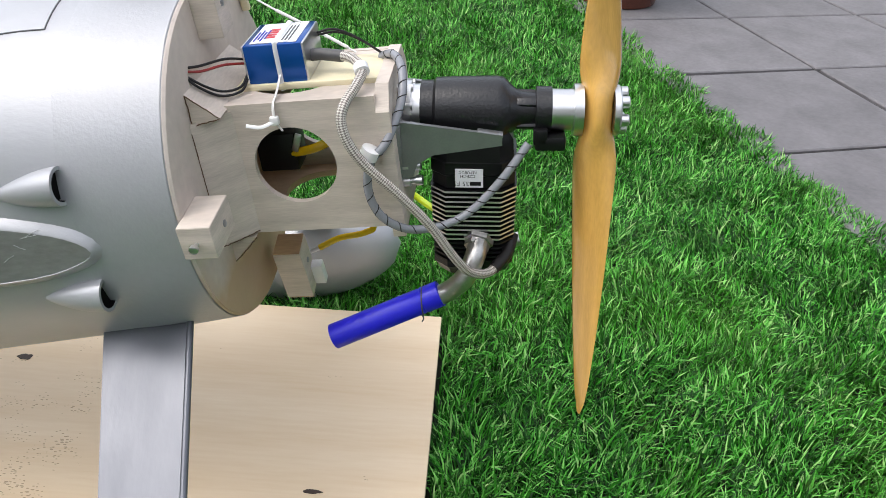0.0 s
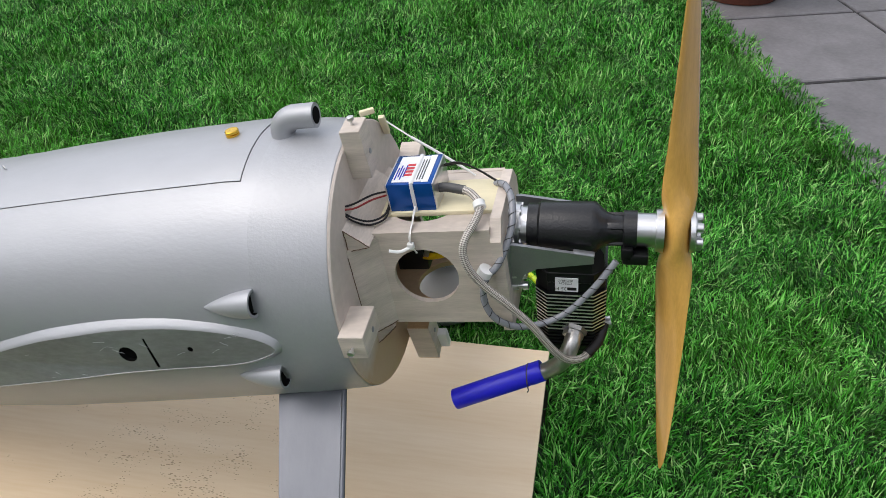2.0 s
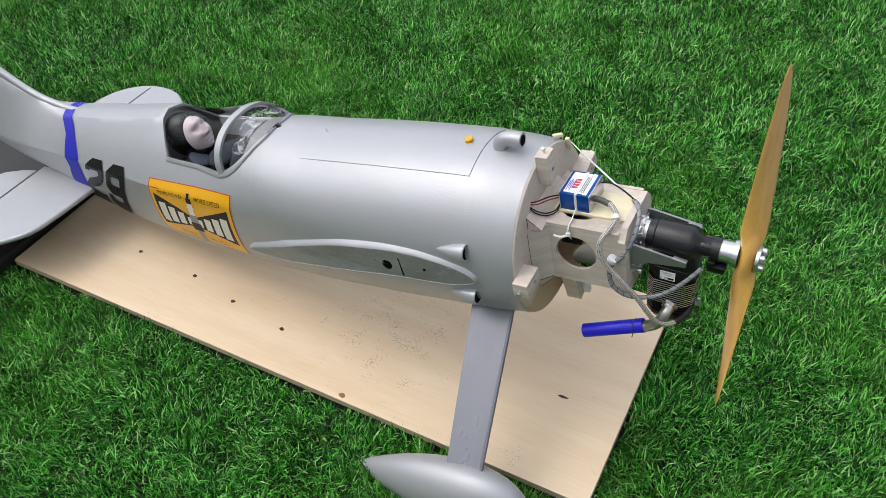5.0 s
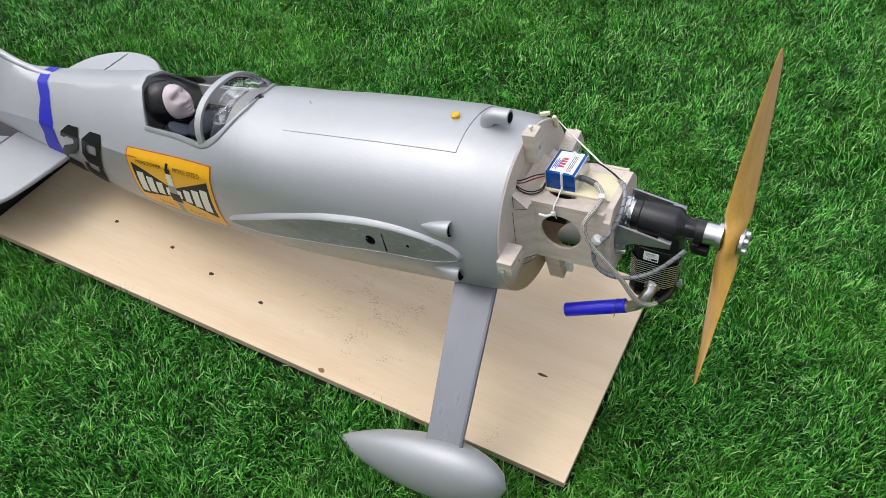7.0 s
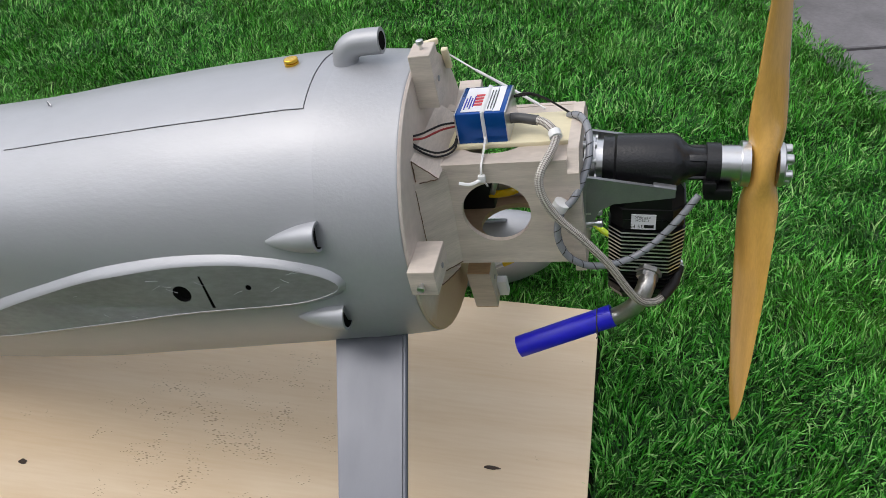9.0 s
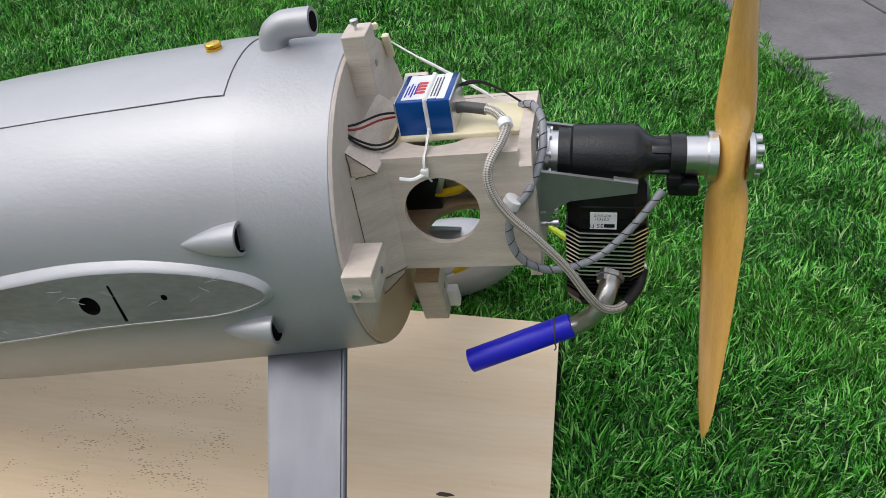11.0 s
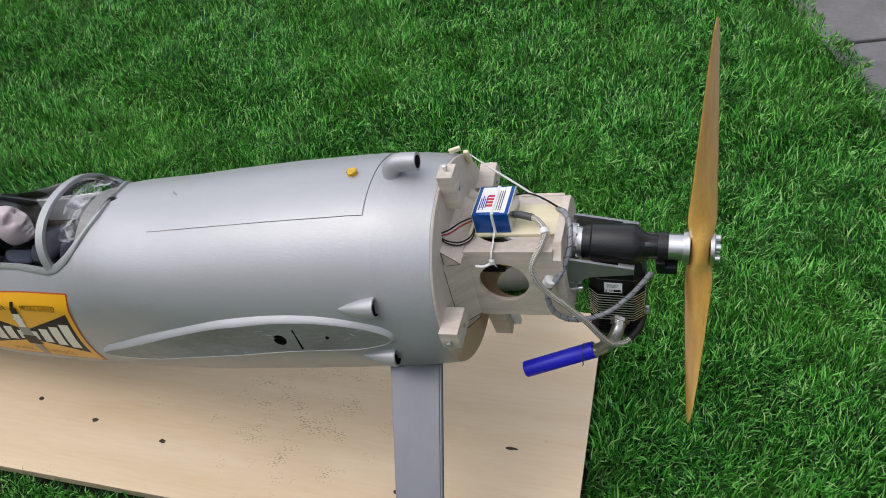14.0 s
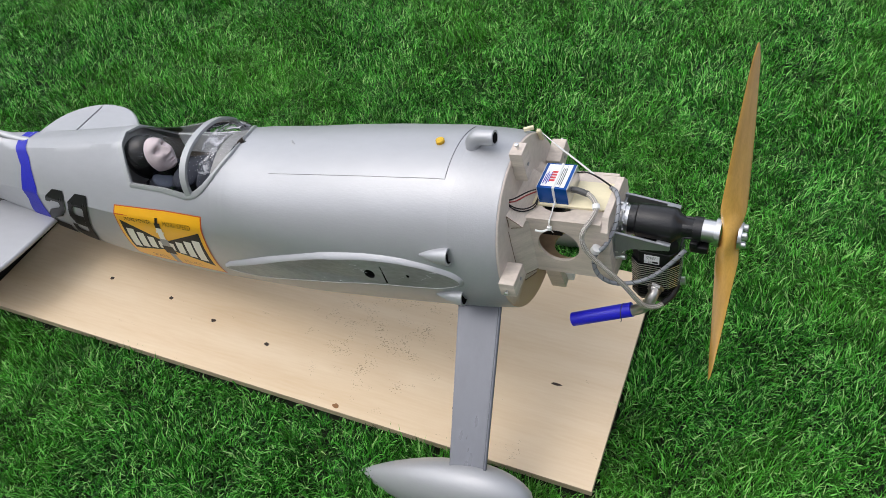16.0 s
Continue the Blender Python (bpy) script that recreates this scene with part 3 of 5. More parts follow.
def nose_band():
    """A fresh coat on the nose ring, its rear edge brushed a little unevenly."""
    bm = bmesh.new()
    rings = []
    for i in range(7):
        ring = []
        for k in range(120):
            a = 2 * math.pi * k / 120
            rear = -0.0605 + 0.0012 * math.sin(5 * a) + 0.0008 * math.sin(13 * a + 1)
            ring.append(skin(0.0055 + (rear - 0.0055) * i / 6, a, 0.0005 if i < 6 else 0.0))
        rings.append(ring)
    add_loft(bm, rings, caps=False)
    return bm


part("nose_band", nose_band(), FRESH_SILVER, plane, "freshly painted silver nose ring", smooth=40)
part("fuselage", fuselage(), SILVER, plane, "satin silver painted fuselage", smooth=28)


def cockpit():
    bm = bmesh.new()
    rings = []
    for x in (-0.50, -0.51, MIDARCH, -0.62, REAR + 0.001, REAR - 0.06):
        w = -skin_at(x, sill(x)).y - 0.006
        z = sill(x) - 0.004
        rings.append([(x, -w, z), (x, -w, z - 0.03), (x, -w * 0.8, -0.05), (x, w * 0.8, -0.05), (x, w, z - 0.03), (x, w, z)])
    rows = add_loft(bm, rings, close=False)
    bm.faces.new(rows[0]), bm.faces.new(rows[-1])
    return bm


part("cockpit_tub", cockpit(), mat("cockpit_wood", (0.13, 0.105, 0.085), 0.6, 0, 0.4, 40), plane, "dark brown wooden cockpit interior", smooth=0)


bm = bmesh.new()
rings = [[skin(x, radians(-118 + 236 * i / 36), -0.003) for i in range(37)] for x in (-0.7145, -0.7185)]
add_loft(bm, rings)
part("bulkhead", bm, PALE_LINER, plane, "pale grey bulkhead behind the seat", smooth=20)
for side in (-1, 1):
    bm = bmesh.new()
    rows = []
    for i in range(9):
        x = REAR + 0.004 - 0.043 * i / 8
        a0 = open_angle(x) + 0.01
        rows.append([skin(x, side * (a0 + (1.95 - a0) * k / 12), -0.0022) for k in range(13)])
    add_loft(bm, rows, close=False)
    part("cockpit_liner", bm, PALE_LINER, plane, "pale grey inner cockpit wall", smooth=40)


def arch(x, lift=0.0, n=28):
    """The canopy's section at x, from one sill over the top to the other."""
    base = skin_at(x, sill(x))
    top = float(np.interp(x, (-0.676, -0.62, -0.552, -0.52, -0.49, -0.473, -0.458), (0.1005, 0.106, 0.1145, 0.1155, 0.1125, 0.1085, 0.1012))) + lift
    a0 = math.atan2(-base.y, base.z)
    out = []
    for i in range(n + 1):
        a = math.pi * i / n
        c, s = math.cos(a), math.sin(a)
        e = 0.92
        tilt = 0.08 * min(1.0, (FRONT - x) / (FRONT - MIDARCH))
        p = Vector((x - tilt * (top - base.z) * s ** e, (base.y - lift) * math.copysign(abs(c) ** e, c), base.z + (top - base.z) * s ** e))
        # the rear end lies flush with the deck
        k = min(1.0, max(0.0, (x - REAR) / (MIDARCH - REAR)))
        q = skin(x - LEAN_BACK * (1 - k) * (1 - abs(1 - 2 * i / n)), a0 - 2 * a0 * i / n, lift)
        out.append(q.lerp(p, k * k * (3 - 2 * k)))
    return out


canopy = part("canopy_glass", (lambda b: (add_loft(b, [arch(x, -0.0015) for x in np.linspace(REAR, FRONT - 0.0005, 26)], close=False), b)[1])(bmesh.new()), GLASS, plane, "clear moulded canopy bubble", smooth=60)
canopy.visible_shadow = False


def band(x0, x1, out=0.0022):
    bm = bmesh.new()
    rings = []
    for a, lift in ((x0, -0.003), (x0, out), (x1, out), (x1, -0.003)):
        rings.append(arch(a, lift))
    add_loft(bm, rings + [rings[0]], close=False)
    return bm


part("canopy_arch", band(-0.5385, -0.5265), FRAME_GREY, canopy, "grey canopy hoop", smooth=45)
part("canopy_arch", band(-0.682, -0.672), FRAME_GREY, canopy, "grey rear canopy hoop", smooth=45)
for side in (-1, 1):
    bm = bmesh.new()
    rings = []
    for i in range(61):
        x = FRONT - 0.0004 - (FRONT - REAR - 0.0004) * (i / 60) ** 1.8
        a, wide = open_angle(x), 0.048 if x < MIDARCH else 0.060
        rings.append([skin(x, side * (a + wide), -0.002), skin(x, side * (a + wide), 0.0012), skin(x, side * (a + wide * 0.4), 0.0034), skin(x, side * max(a - wide, 0.0), 0.0034), skin(x, side * max(a - wide, 0.0), -0.003)])
    add_loft(bm, rings)
    part("canopy_rail", bm, FRAME_GREY, canopy, "grey rail along the cockpit edge", smooth=50)



def film_sheet():
    """A crumpled sheet of clear plastic stuffed behind the windscreen."""
    rng = random.Random(8)
    bm = bmesh.new()
    rings = []
    for i, x in enumerate(np.linspace(-0.526, -0.496, 12)):
        ring = arch(float(x), -0.010, 22)
        rings.append([Vector((p.x + rng.uniform(-0.002, 0.002), p.y * 0.93 + 0.012, 0.045 + (p.z - 0.045) * 0.90 + 0.006 * noise.noise((p.x * 60, p.y * 45, 3)) + rng.uniform(-0.0012, 0.0012))) for p in ring[2:-1]])
    add_loft(bm, rings, close=False)
    return bm


part("plastic_film", film_sheet(), FILM, canopy, "crumpled clear plastic film with painted whitish sheen behind the windscreen", smooth=20)
liner = [skin_at(x, sill(x)) for x in np.linspace(REAR + 0.004, -0.50, 16)]
bm = bmesh.new()
add_loft(bm, [[Vector((p.x, -p.y - 0.0065, p.z + 0.004)), Vector((p.x, -p.y - 0.0045, p.z + 0.004)), Vector((p.x, -p.y - 0.0045, p.z - 0.034)), Vector((p.x, -p.y - 0.0065, p.z - 0.034))] for p in liner])
part("cockpit_liner", bm, PALE_LINER, canopy, "pale grey inner cockpit wall", smooth=20)

# the deck closes the front of the windscreen
bm = bmesh.new()
add_loft(bm, [[skin(float(x), (2 * k / 20 - 1) * (open_angle(float(x)) + 0.02), -0.0035) for k in range(21)] for x in np.linspace(-0.496, FRONT - 0.014, 10)], close=False)
part("dash_deck", bm, SILVER_DULL, canopy, "dull grey deck under the windscreen", smooth=50)

# ---- pilot doll: one plain mesh ----
def pilot():
    bm = bmesh.new()
    head = PLANE @ pose(-0.670, -0.006, 0.058, 0, -26, 6) @ Matrix.Diagonal((0.98, 0.98, 0.98, 1))

    def ball(c, s, idx, n=24):
        made = bmesh.ops.create_uvsphere(bm, u_segments=n, v_segments=n // 2 + 2, radius=1, matrix=head @ pose(*c) @ Matrix.Diagonal((*s, 1)))
        for f in {f for v in made["verts"] for f in v.link_faces}:
            f.material_index = idx
        return made["verts"]
    ball((-0.013, 0, 0.004), (0.040, 0.034, 0.043), 0, 32)
    ball((-0.002, 0, -0.030), (0.026, 0.024, 0.022), 0)
    # the face: one smooth oval with brow, eye hollows, nose, lips and chin raised out of it
    for v in ball((0.012, 0, -0.003), (0.0235, 0.0265, 0.034), 1, 72):
        q = head.inverted() @ v.co
        if q.x < 0.012:
            continue
        bumps = ((0.0022, 0, 0.016, 0.016, 0.005), (-0.0040, 0.0105, 0.0055, 0.0062, 0.0040), (0.0022, 0.0135, -0.007, 0.007, 0.006), (0.0046, 0, -0.0005, 0.0034, 0.008),
                 (0.0040, 0, -0.0085, 0.0048, 0.0042), (0.0022, 0.0055, -0.0095, 0.0024, 0.0024), (0.0030, 0, -0.0185, 0.0075, 0.0022), (0.0030, 0, -0.0238, 0.0065, 0.0022), (-0.0016, 0, -0.0211, 0.0085, 0.0009), (0.0040, 0, -0.0315, 0.0085, 0.0048))
        push = 2.0 * sum(h * math.exp(-((abs(q.y) - y) / a) ** 2 - ((q.z - z) / b) ** 2) for h, y, z, a, b in bumps)
        v.co = head @ (q + Vector((push, 0, 0)))
    for c, s, r, idx in (((-0.665, 0, -0.010), (0.055, 0.070, 0.030), 0, 2), ((-0.650, -0.01, 0.014), (0.034, 0.048, 0.010), 22, 2), ((-0.625, 0.02, -0.01), (0.05, 0.05, 0.035), 0, 2), ((-0.53, 0, 0.03), (0.055, 0.055, 0.035), -25, 2), ((-0.645, -0.030, 0.026), (0.022, 0.016, 0.006), 25, 3), ((-0.600, -0.012, 0.030), (0.024, 0.036, 0.010), 15, 2), ((-0.50, 0.02, 0.045), (0.022, 0.05, 0.02), -20, 2)):
        made = bmesh.ops.create_uvsphere(bm, u_segments=20, v_segments=12, radius=1, matrix=PLANE @ pose(*c, 0, r, 0) @ Matrix.Diagonal((*s, 1)))
        for f in {f for v in made["verts"] for f in v.link_faces}:
            f.material_index = idx
    ob = part("pilot_figure", bm, [HELMET, SKIN, JACKET, COLLAR], smooth=60)
    return tagged(ob, "pilot doll in black helmet and blue jacket in the cockpit", "doll")


pilot()

# ---- firewall and plywood engine box ----
def firewall_disc():
    bm = bmesh.new()
    rows = []
    for x, lift in ((-0.012, -0.0012), (0.0066, -0.0002), (0.0084, -0.0014)):
        rows.append([Vector((x, p.y, p.z)) for p in (skin(0.005, 2 * math.pi * i / 96, lift) for i in range(96))])
    add_loft(bm, rows)
    return bm


firewall = part("firewall", firewall_disc(), FIREWALL_MAT, plane, "round plywood firewall with a grey wash")
BOX_X0, BOX_X1, BOX_Y, BOX_T, BOX_B, PLY_T = 0.008, 0.127, 0.051, 0.051, -0.047, 0.005
ebox = part("engine_box", plate([(BOX_X0, BOX_B), (BOX_X1, BOX_B), (BOX_X1, BOX_T), (BOX_X0, BOX_T)], PLY_T, axes((0, -BOX_Y + PLY_T, 0), (1, 0, 0), (0, 0, 1)), [(0.066, 0.0045, 0.0285)]), WASHED, plane, "plywood engine mount box with round holes", smooth=20)
part("side_panel", plate([(BOX_X0, BOX_B), (BOX_X1, BOX_B), (BOX_X1, BOX_T), (BOX_X0, BOX_T)], PLY_T, axes((0, BOX_Y, 0), (1, 0, 0), (0, 0, 1)), [(0.066, 0.0045, 0.0285)]), WASHED, ebox, "plywood far side of the box", smooth=20)
inner = BOX_Y - PLY_T - 0.0002
for z, nm, wood, holes in ((BOX_T - PLY_T - 0.0005, "top_panel", WASHED, [(0.064, 0, 0.034)]), (BOX_B + 0.0005, "bottom_panel", BARE_PLY, [(0.068, 0.004, 0.030)])):
    part(nm, plate([(BOX_X0, -inner), (BOX_X1, -inner), (BOX_X1, inner), (BOX_X0, inner)], PLY_T, axes((0, 0, z), (1, 0, 0), (0, 1, 0)), holes), wood, ebox, smooth=20)
part("back_panel", box((0.0095, 0, 0.002), (0.003, 0.088, 0.086), bevel=0.0004), BARE_PLY, ebox, "bare plywood inside the box")
part("front_plate", plate([(-0.053, -0.055), (0.053, -0.055), (0.053, 0.040), (0.040, 0.0555), (-0.040, 0.0555), (-0.053, 0.040)], 0.009, axes((BOX_X1, 0, 0), (0, 1, 0), (0, 0, 1))), WASHED, ebox, smooth=20)
# glue blocks between box and firewall
def wedge(a, b, s1, s2):
    bm = bmesh.new()
    a, b, s1, s2 = Vector(a), Vector(b), Vector(s1), Vector(s2)
    add_loft(bm, [[a, a + s1, a + s2], [b, b + s1, b + s2]])
    return bm


for side in (-1, 1):
    part("corner_block", wedge((0.008, side * BOX_Y, BOX_B + 0.002), (0.008, side * BOX_Y, BOX_T - 0.004), (0.022, 0, 0), (0, side * 0.021, 0)), WASHED, ebox, smooth=20)
part("corner_block", wedge((0.008, -BOX_Y - 0.017, BOX_T - 0.006), (0.008, 0.034, BOX_T - 0.006), (0.020, 0, 0.004), (0, 0, 0.022)), WASHED, ebox, smooth=20)
part("corner_block", wedge((0.008, -BOX_Y - 0.006, BOX_B), (0.008, BOX_Y, BOX_B), (0.020, 0, 0), (0, 0, -0.020)), WASHED, ebox, smooth=20)

GLUE = mat("brown_glue_line", (0.15, 0.085, 0.045), 0.6, 0.0, 0.4, 90, 0.3, 300)
for pts in (((0.009, -BOX_Y - 0.0172, BOX_T + 0.015), (0.009, -BOX_Y - 0.0172, BOX_T - 0.006), (0.028, -BOX_Y - 0.0172, BOX_T - 0.002), (0.009, -BOX_Y - 0.0172, BOX_T + 0.015)),
            ((0.009, -BOX_Y - 0.0212, BOX_B + 0.002), (0.020, -BOX_Y - 0.010, BOX_B + 0.0015), (0.030, -BOX_Y - 0.0005, BOX_B + 0.002)),
            ((0.0085, -BOX_Y - 0.0215, BOX_B + 0.002), (0.0085, -BOX_Y - 0.0215, 0.0), (0.0085, -BOX_Y - 0.0210, BOX_T - 0.010)),
            ((0.0285, -BOX_Y - 0.006, BOX_B - 0.0005), (0.018, -BOX_Y - 0.0063, BOX_B - 0.011), (0.0085, -BOX_Y - 0.0063, BOX_B - 0.020))):
    rng = random.Random(len(pts))
    fine = [Vector(a).lerp(Vector(b), k / 8) for a, b in zip(pts, pts[1:]) for k in range(8)] + [Vector(pts[-1])]
    fine = [p + Vector((rng.uniform(-0.0003, 0.0003), 0, rng.uniform(-0.0003, 0.0003))) for p in fine]
    part("glue_line", tube(fine, 0.00042, 6, 1), GLUE, ebox, "ragged brown glue line")

# cowl mounting blocks round the rim, with screws
def mount_block(angle, inner_r, outer_r, wide, deep, x0=0.008, wood=WASHED):
    """angle: degrees from the top towards the side with the decal."""
    a = radians(angle)
    out = Vector((0, -math.sin(a), math.cos(a)))
    tang = Vector((0, -math.cos(a), -math.sin(a)))
    c = Vector((x0 + deep / 2, 0, 0)) + out * ((inner_r + outer_r) / 2)
    m = axes(c, (1, 0, 0), tang)
    bm = add_box(bmesh.new(), (0, 0, 0), (deep, wide, outer_r - inner_r), bevel=0.001, m=m)
    ob = part("mount_block", bm, wood, firewall, "small wooden cowl mounting block", smooth=20)
    top = c + out * ((outer_r - inner_r) / 2)
    part("screw", turn(top - out * 0.004, top + out * 0.008, [(0, 0.0013), (0.008, 0.0013), (0.0085, 0.003), (0.0115, 0.003), (0.012, 0.002)], 12), ALU, ob, "steel screw")
    front = c + Vector((deep / 2, 0, 0)) - out * 0.003
    part("screw", turn(front - Vector((0.003, 0, 0)), front + Vector((0.001, 0, 0)), [(0, 0.0025), (0.0036, 0.0025), (0.004, 0.0018)], 12), ALU_DULL, ob, "sunk steel screw")


for ang, r0, r1, deep in ((93, 0.092, 0.131, 0.022), (5, 0.088, 0.135, 0.018), (-75, 0.092, 0.132, 0.022)):
    mount_block(ang, r0, r1, 0.0235, deep)
# the lower block leans a little off the radius
lower = axes((0.0275, 0.0135, -0.119), (1, 0, 0), (0, 0.97, 0.245))
ob = part("mount_block", add_box(bmesh.new(), (0, 0, 0), (0.023, 0.024, 0.052), bevel=0.001, m=lower), WASHED, firewall, "small wooden cowl mounting block", smooth=20)
part("end_grain", add_box(bmesh.new(), (0, 0, -0.0266), (0.0215, 0.0225, 0.0012), m=lower), BARE_WOOD, ob, "brown end grain", smooth=20)
part("end_grain", add_box(bmesh.new(), (0, 0, 0.0266), (0.0215, 0.0225, 0.0012), m=lower), BARE_WOOD, ob, "brown end grain", smooth=20)
part("screw", turn((0.032, 0.0185, -0.140), (0.032, 0.0225, -0.156), [(0, 0.0013), (0.013, 0.0013), (0.0135, 0.0028), (0.016, 0.0028)], 12), ALU, ob, "steel screw")
part("screw", turn((0.036, 0.012, -0.112), (0.0405, 0.012, -0.112), [(0, 0.0025), (0.0036, 0.0025), (0.004, 0.0018)], 12), ALU_DULL, ob, "sunk steel screw")

# ---- engine: its own frame, a little nose-down ----
engine = new("engine")
engine.parent = plane
engine.matrix_basis = pose(0.135, 0, 0.021, 0, 4.5, 0)
tagged(engine, "black single-cylinder engine hanging upside down")
part("crankcase", turn((0.016, 0, 0), (0.118, 0, 0), [(0, 0.0205), (0.009, 0.0205), (0.011, 0.0225), (0.030, 0.0232), (0.054, 0.0236), (0.0585, 0.0228), (0.063, 0.0185), (0.067, 0.0150), (0.072, 0.0128), (0.081, 0.0120), (0.0815, 0.0165), (0.0925, 0.0165)], 40), BLACK_CAST, engine, "black rough-cast crankcase")
part("rear_flange", turn((0.001, 0, 0), (0.016, 0, 0), [(0, 0.017), (0.004, 0.017), (0.0045, 0.021), (0.0085, 0.021), (0.009, 0.018), (0.015, 0.018)], 36), ALU, engine, "bright machined ring")
for i in range(8):
    a = 2 * math.pi * i / 8 + 0.3
    p = Vector((0.0, 0.0185 * math.cos(a), 0.0185 * math.sin(a)))
    part("bolt", rod(p + Vector((-0.001, 0, 0)), p + Vector((0.011, 0, 0)), 0.0028), ALU, engine, "bright socket bolt")
for i in range(4):
    a = 2 * math.pi * (i + 0.5) / 4
    bm = box((0.0755 + 0.016, 0.0125 * math.cos(a), 0.0125 * math.sin(a)), (0.024, 0.004, 0.006), (math.degrees(a), 0, 0), 0.001)
    part("neck_rib", bm, BLACK_CAST, engine)
part("sensor", box((0.108, -0.012, -0.0185), (0.022, 0.016, 0.0105), bevel=0.002), BLACK_GLOSS, engine, "black ignition pickup")
part("sensor_clip", box((0.101, -0.014, -0.0135), (0.010, 0.012, 0.012), bevel=0.0015), BLACK_GLOSS, engine, "black sensor clamp")
hub = part("prop_driver", turn((0.108, 0, 0), (0.131, 0, 0), [(0, 0.0148), (0.0155, 0.0148), (0.016, 0.0185), (0.0225, 0.0185)], 40), ALU, engine, "bright turned propeller hub")
part("prop_washer", turn((0.1515, 0, 0), (0.159, 0, 0), [(0, 0.0180), (0.004, 0.0180), (0.005, 0.017)], 40), ALU, engine, "bright front washer")
for i in range(6):
    a = 2 * math.pi * i / 6 + 0.2
    p = Vector((0.1555, 0.0125 * math.cos(a), 0.0125 * math.sin(a)))
    part("prop_bolt", turn(p, p + Vector((0.009, 0, 0)), [(0, 0.0042), (0.006, 0.0042), (0.0066, 0.0034), (0.0067, 0.002), (0.005, 0.002)], 16), ALU, engine, "bright socket bolt")

# crankcase skirt, cylinder with fins, head
CX = 0.054


def facet_ring(z, wx, wy, cut=0.35, cx=CX):
    c = cut
    return [Vector((cx + wx * a, wy * b, z)) for a, b in ((1, -1 + c), (1 - c, -1), (-1 + c, -1), (-1, -1 + c), (-1, 1 - c), (-1 + c, 1), (1 - c, 1), (1, 1 - c))]


def block(rows, cut=0.35):
    bm = bmesh.new()
    add_loft(bm, [facet_ring(z, wx, wy, cut) for z, wx, wy in rows])
    return bm


part("crankcase_skirt", block([(-0.004, 0.020, 0.020), (-0.016, 0.028, 0.024), (-0.030, 0.029, 0.026), (-0.0305, 0.031, 0.027), (-0.040, 0.031, 0.027), (-0.041, 0.030, 0.026), (-0.0505, 0.030, 0.026)]), BLACK_GLOSS, engine, "black gloss cylinder base", smooth=30)
part("cylinder", block([(-0.050, 0.026, 0.022), (-0.114, 0.026, 0.022)]), BLACK_GLOSS, engine, "black finned cylinder", smooth=30)
for i in range(16):
    z = -0.0515 - 0.0040 * i
    w = 0.0315 - 0.0001 * i
    bm = bmesh.new()
    add_loft(bm, [facet_ring(z, w, w * 0.94), facet_ring(z - 0.0015, w, w * 0.94)])
    bm.normal_update()
    for f in bm.faces:
        f.material_index = 0 if abs(f.normal.z) > 0.5 or i > 10 else 1
    part("fin", bm, [BLACK_GLOSS, FIN_EDGE], engine, "cooling fin with bare metal edge", smooth=0)
part("cylinder_head", block([(-0.113, 0.030, 0.028), (-0.118, 0.030, 0.028), (-0.121, 0.028, 0.026), (-0.126, 0.026, 0.024), (-0.128, 0.022, 0.020)]), BLACK_CAST, engine, "black rocker cover", smooth=30)
part("spark_plug", rod((0.070, 0.012, -0.121), (0.090, 0.014, -0.117), 0.006), ALU, engine, "plug connector")
nameplate = part("name_plate", box((CX - 0.003, -0.0279, -0.0415), (0.020, 0.0010, 0.0145), bevel=0.0), WHITE_PRINT, engine, "small silver maker's plate, upside down", smooth=0)


def flat_text(body, size, m, parent, material, name="lettering", spacing=1.0):
    vs, fs = lettering(body, size, spacing)
    bm = bmesh.new()
    made = [bm.verts.new(m @ Vector(v)) for v in vs]
    for f in fs:
        try:
            bm.faces.new([made[i] for i in f])
        except ValueError:
            pass
    me = bpy.data.meshes.new(name)
    bm.to_mesh(me)
    bm.free()
    me.materials.append(material)
    ob = new(name, me)
    ob.parent = parent
    return ob


UPSIDE = axes((CX - 0.004, -0.0286, -0.0395), (-1, 0, 0), (0, 0, -1))
flat_text("CZECH", 0.0034, UPSIDE, nameplate, DECAL_BLACK)
flat_text("REPUBLIC", 0.0030, axes((CX - 0.004, -0.0286, -0.0366), (-1, 0, 0), (0, 0, -1)), nameplate, DECAL_BLACK)
flat_text("35 FS", 0.0052, axes((CX - 0.0085, -0.0286, -0.0455), (-1, 0, 0), (0, 0, -1)), nameplate, DECAL_BLACK)
part("print_bar", box((CX + 0.0015, -0.0286, -0.0455), (0.008, 0.0003, 0.003), bevel=0), DECAL_BLACK, nameplate, smooth=0)

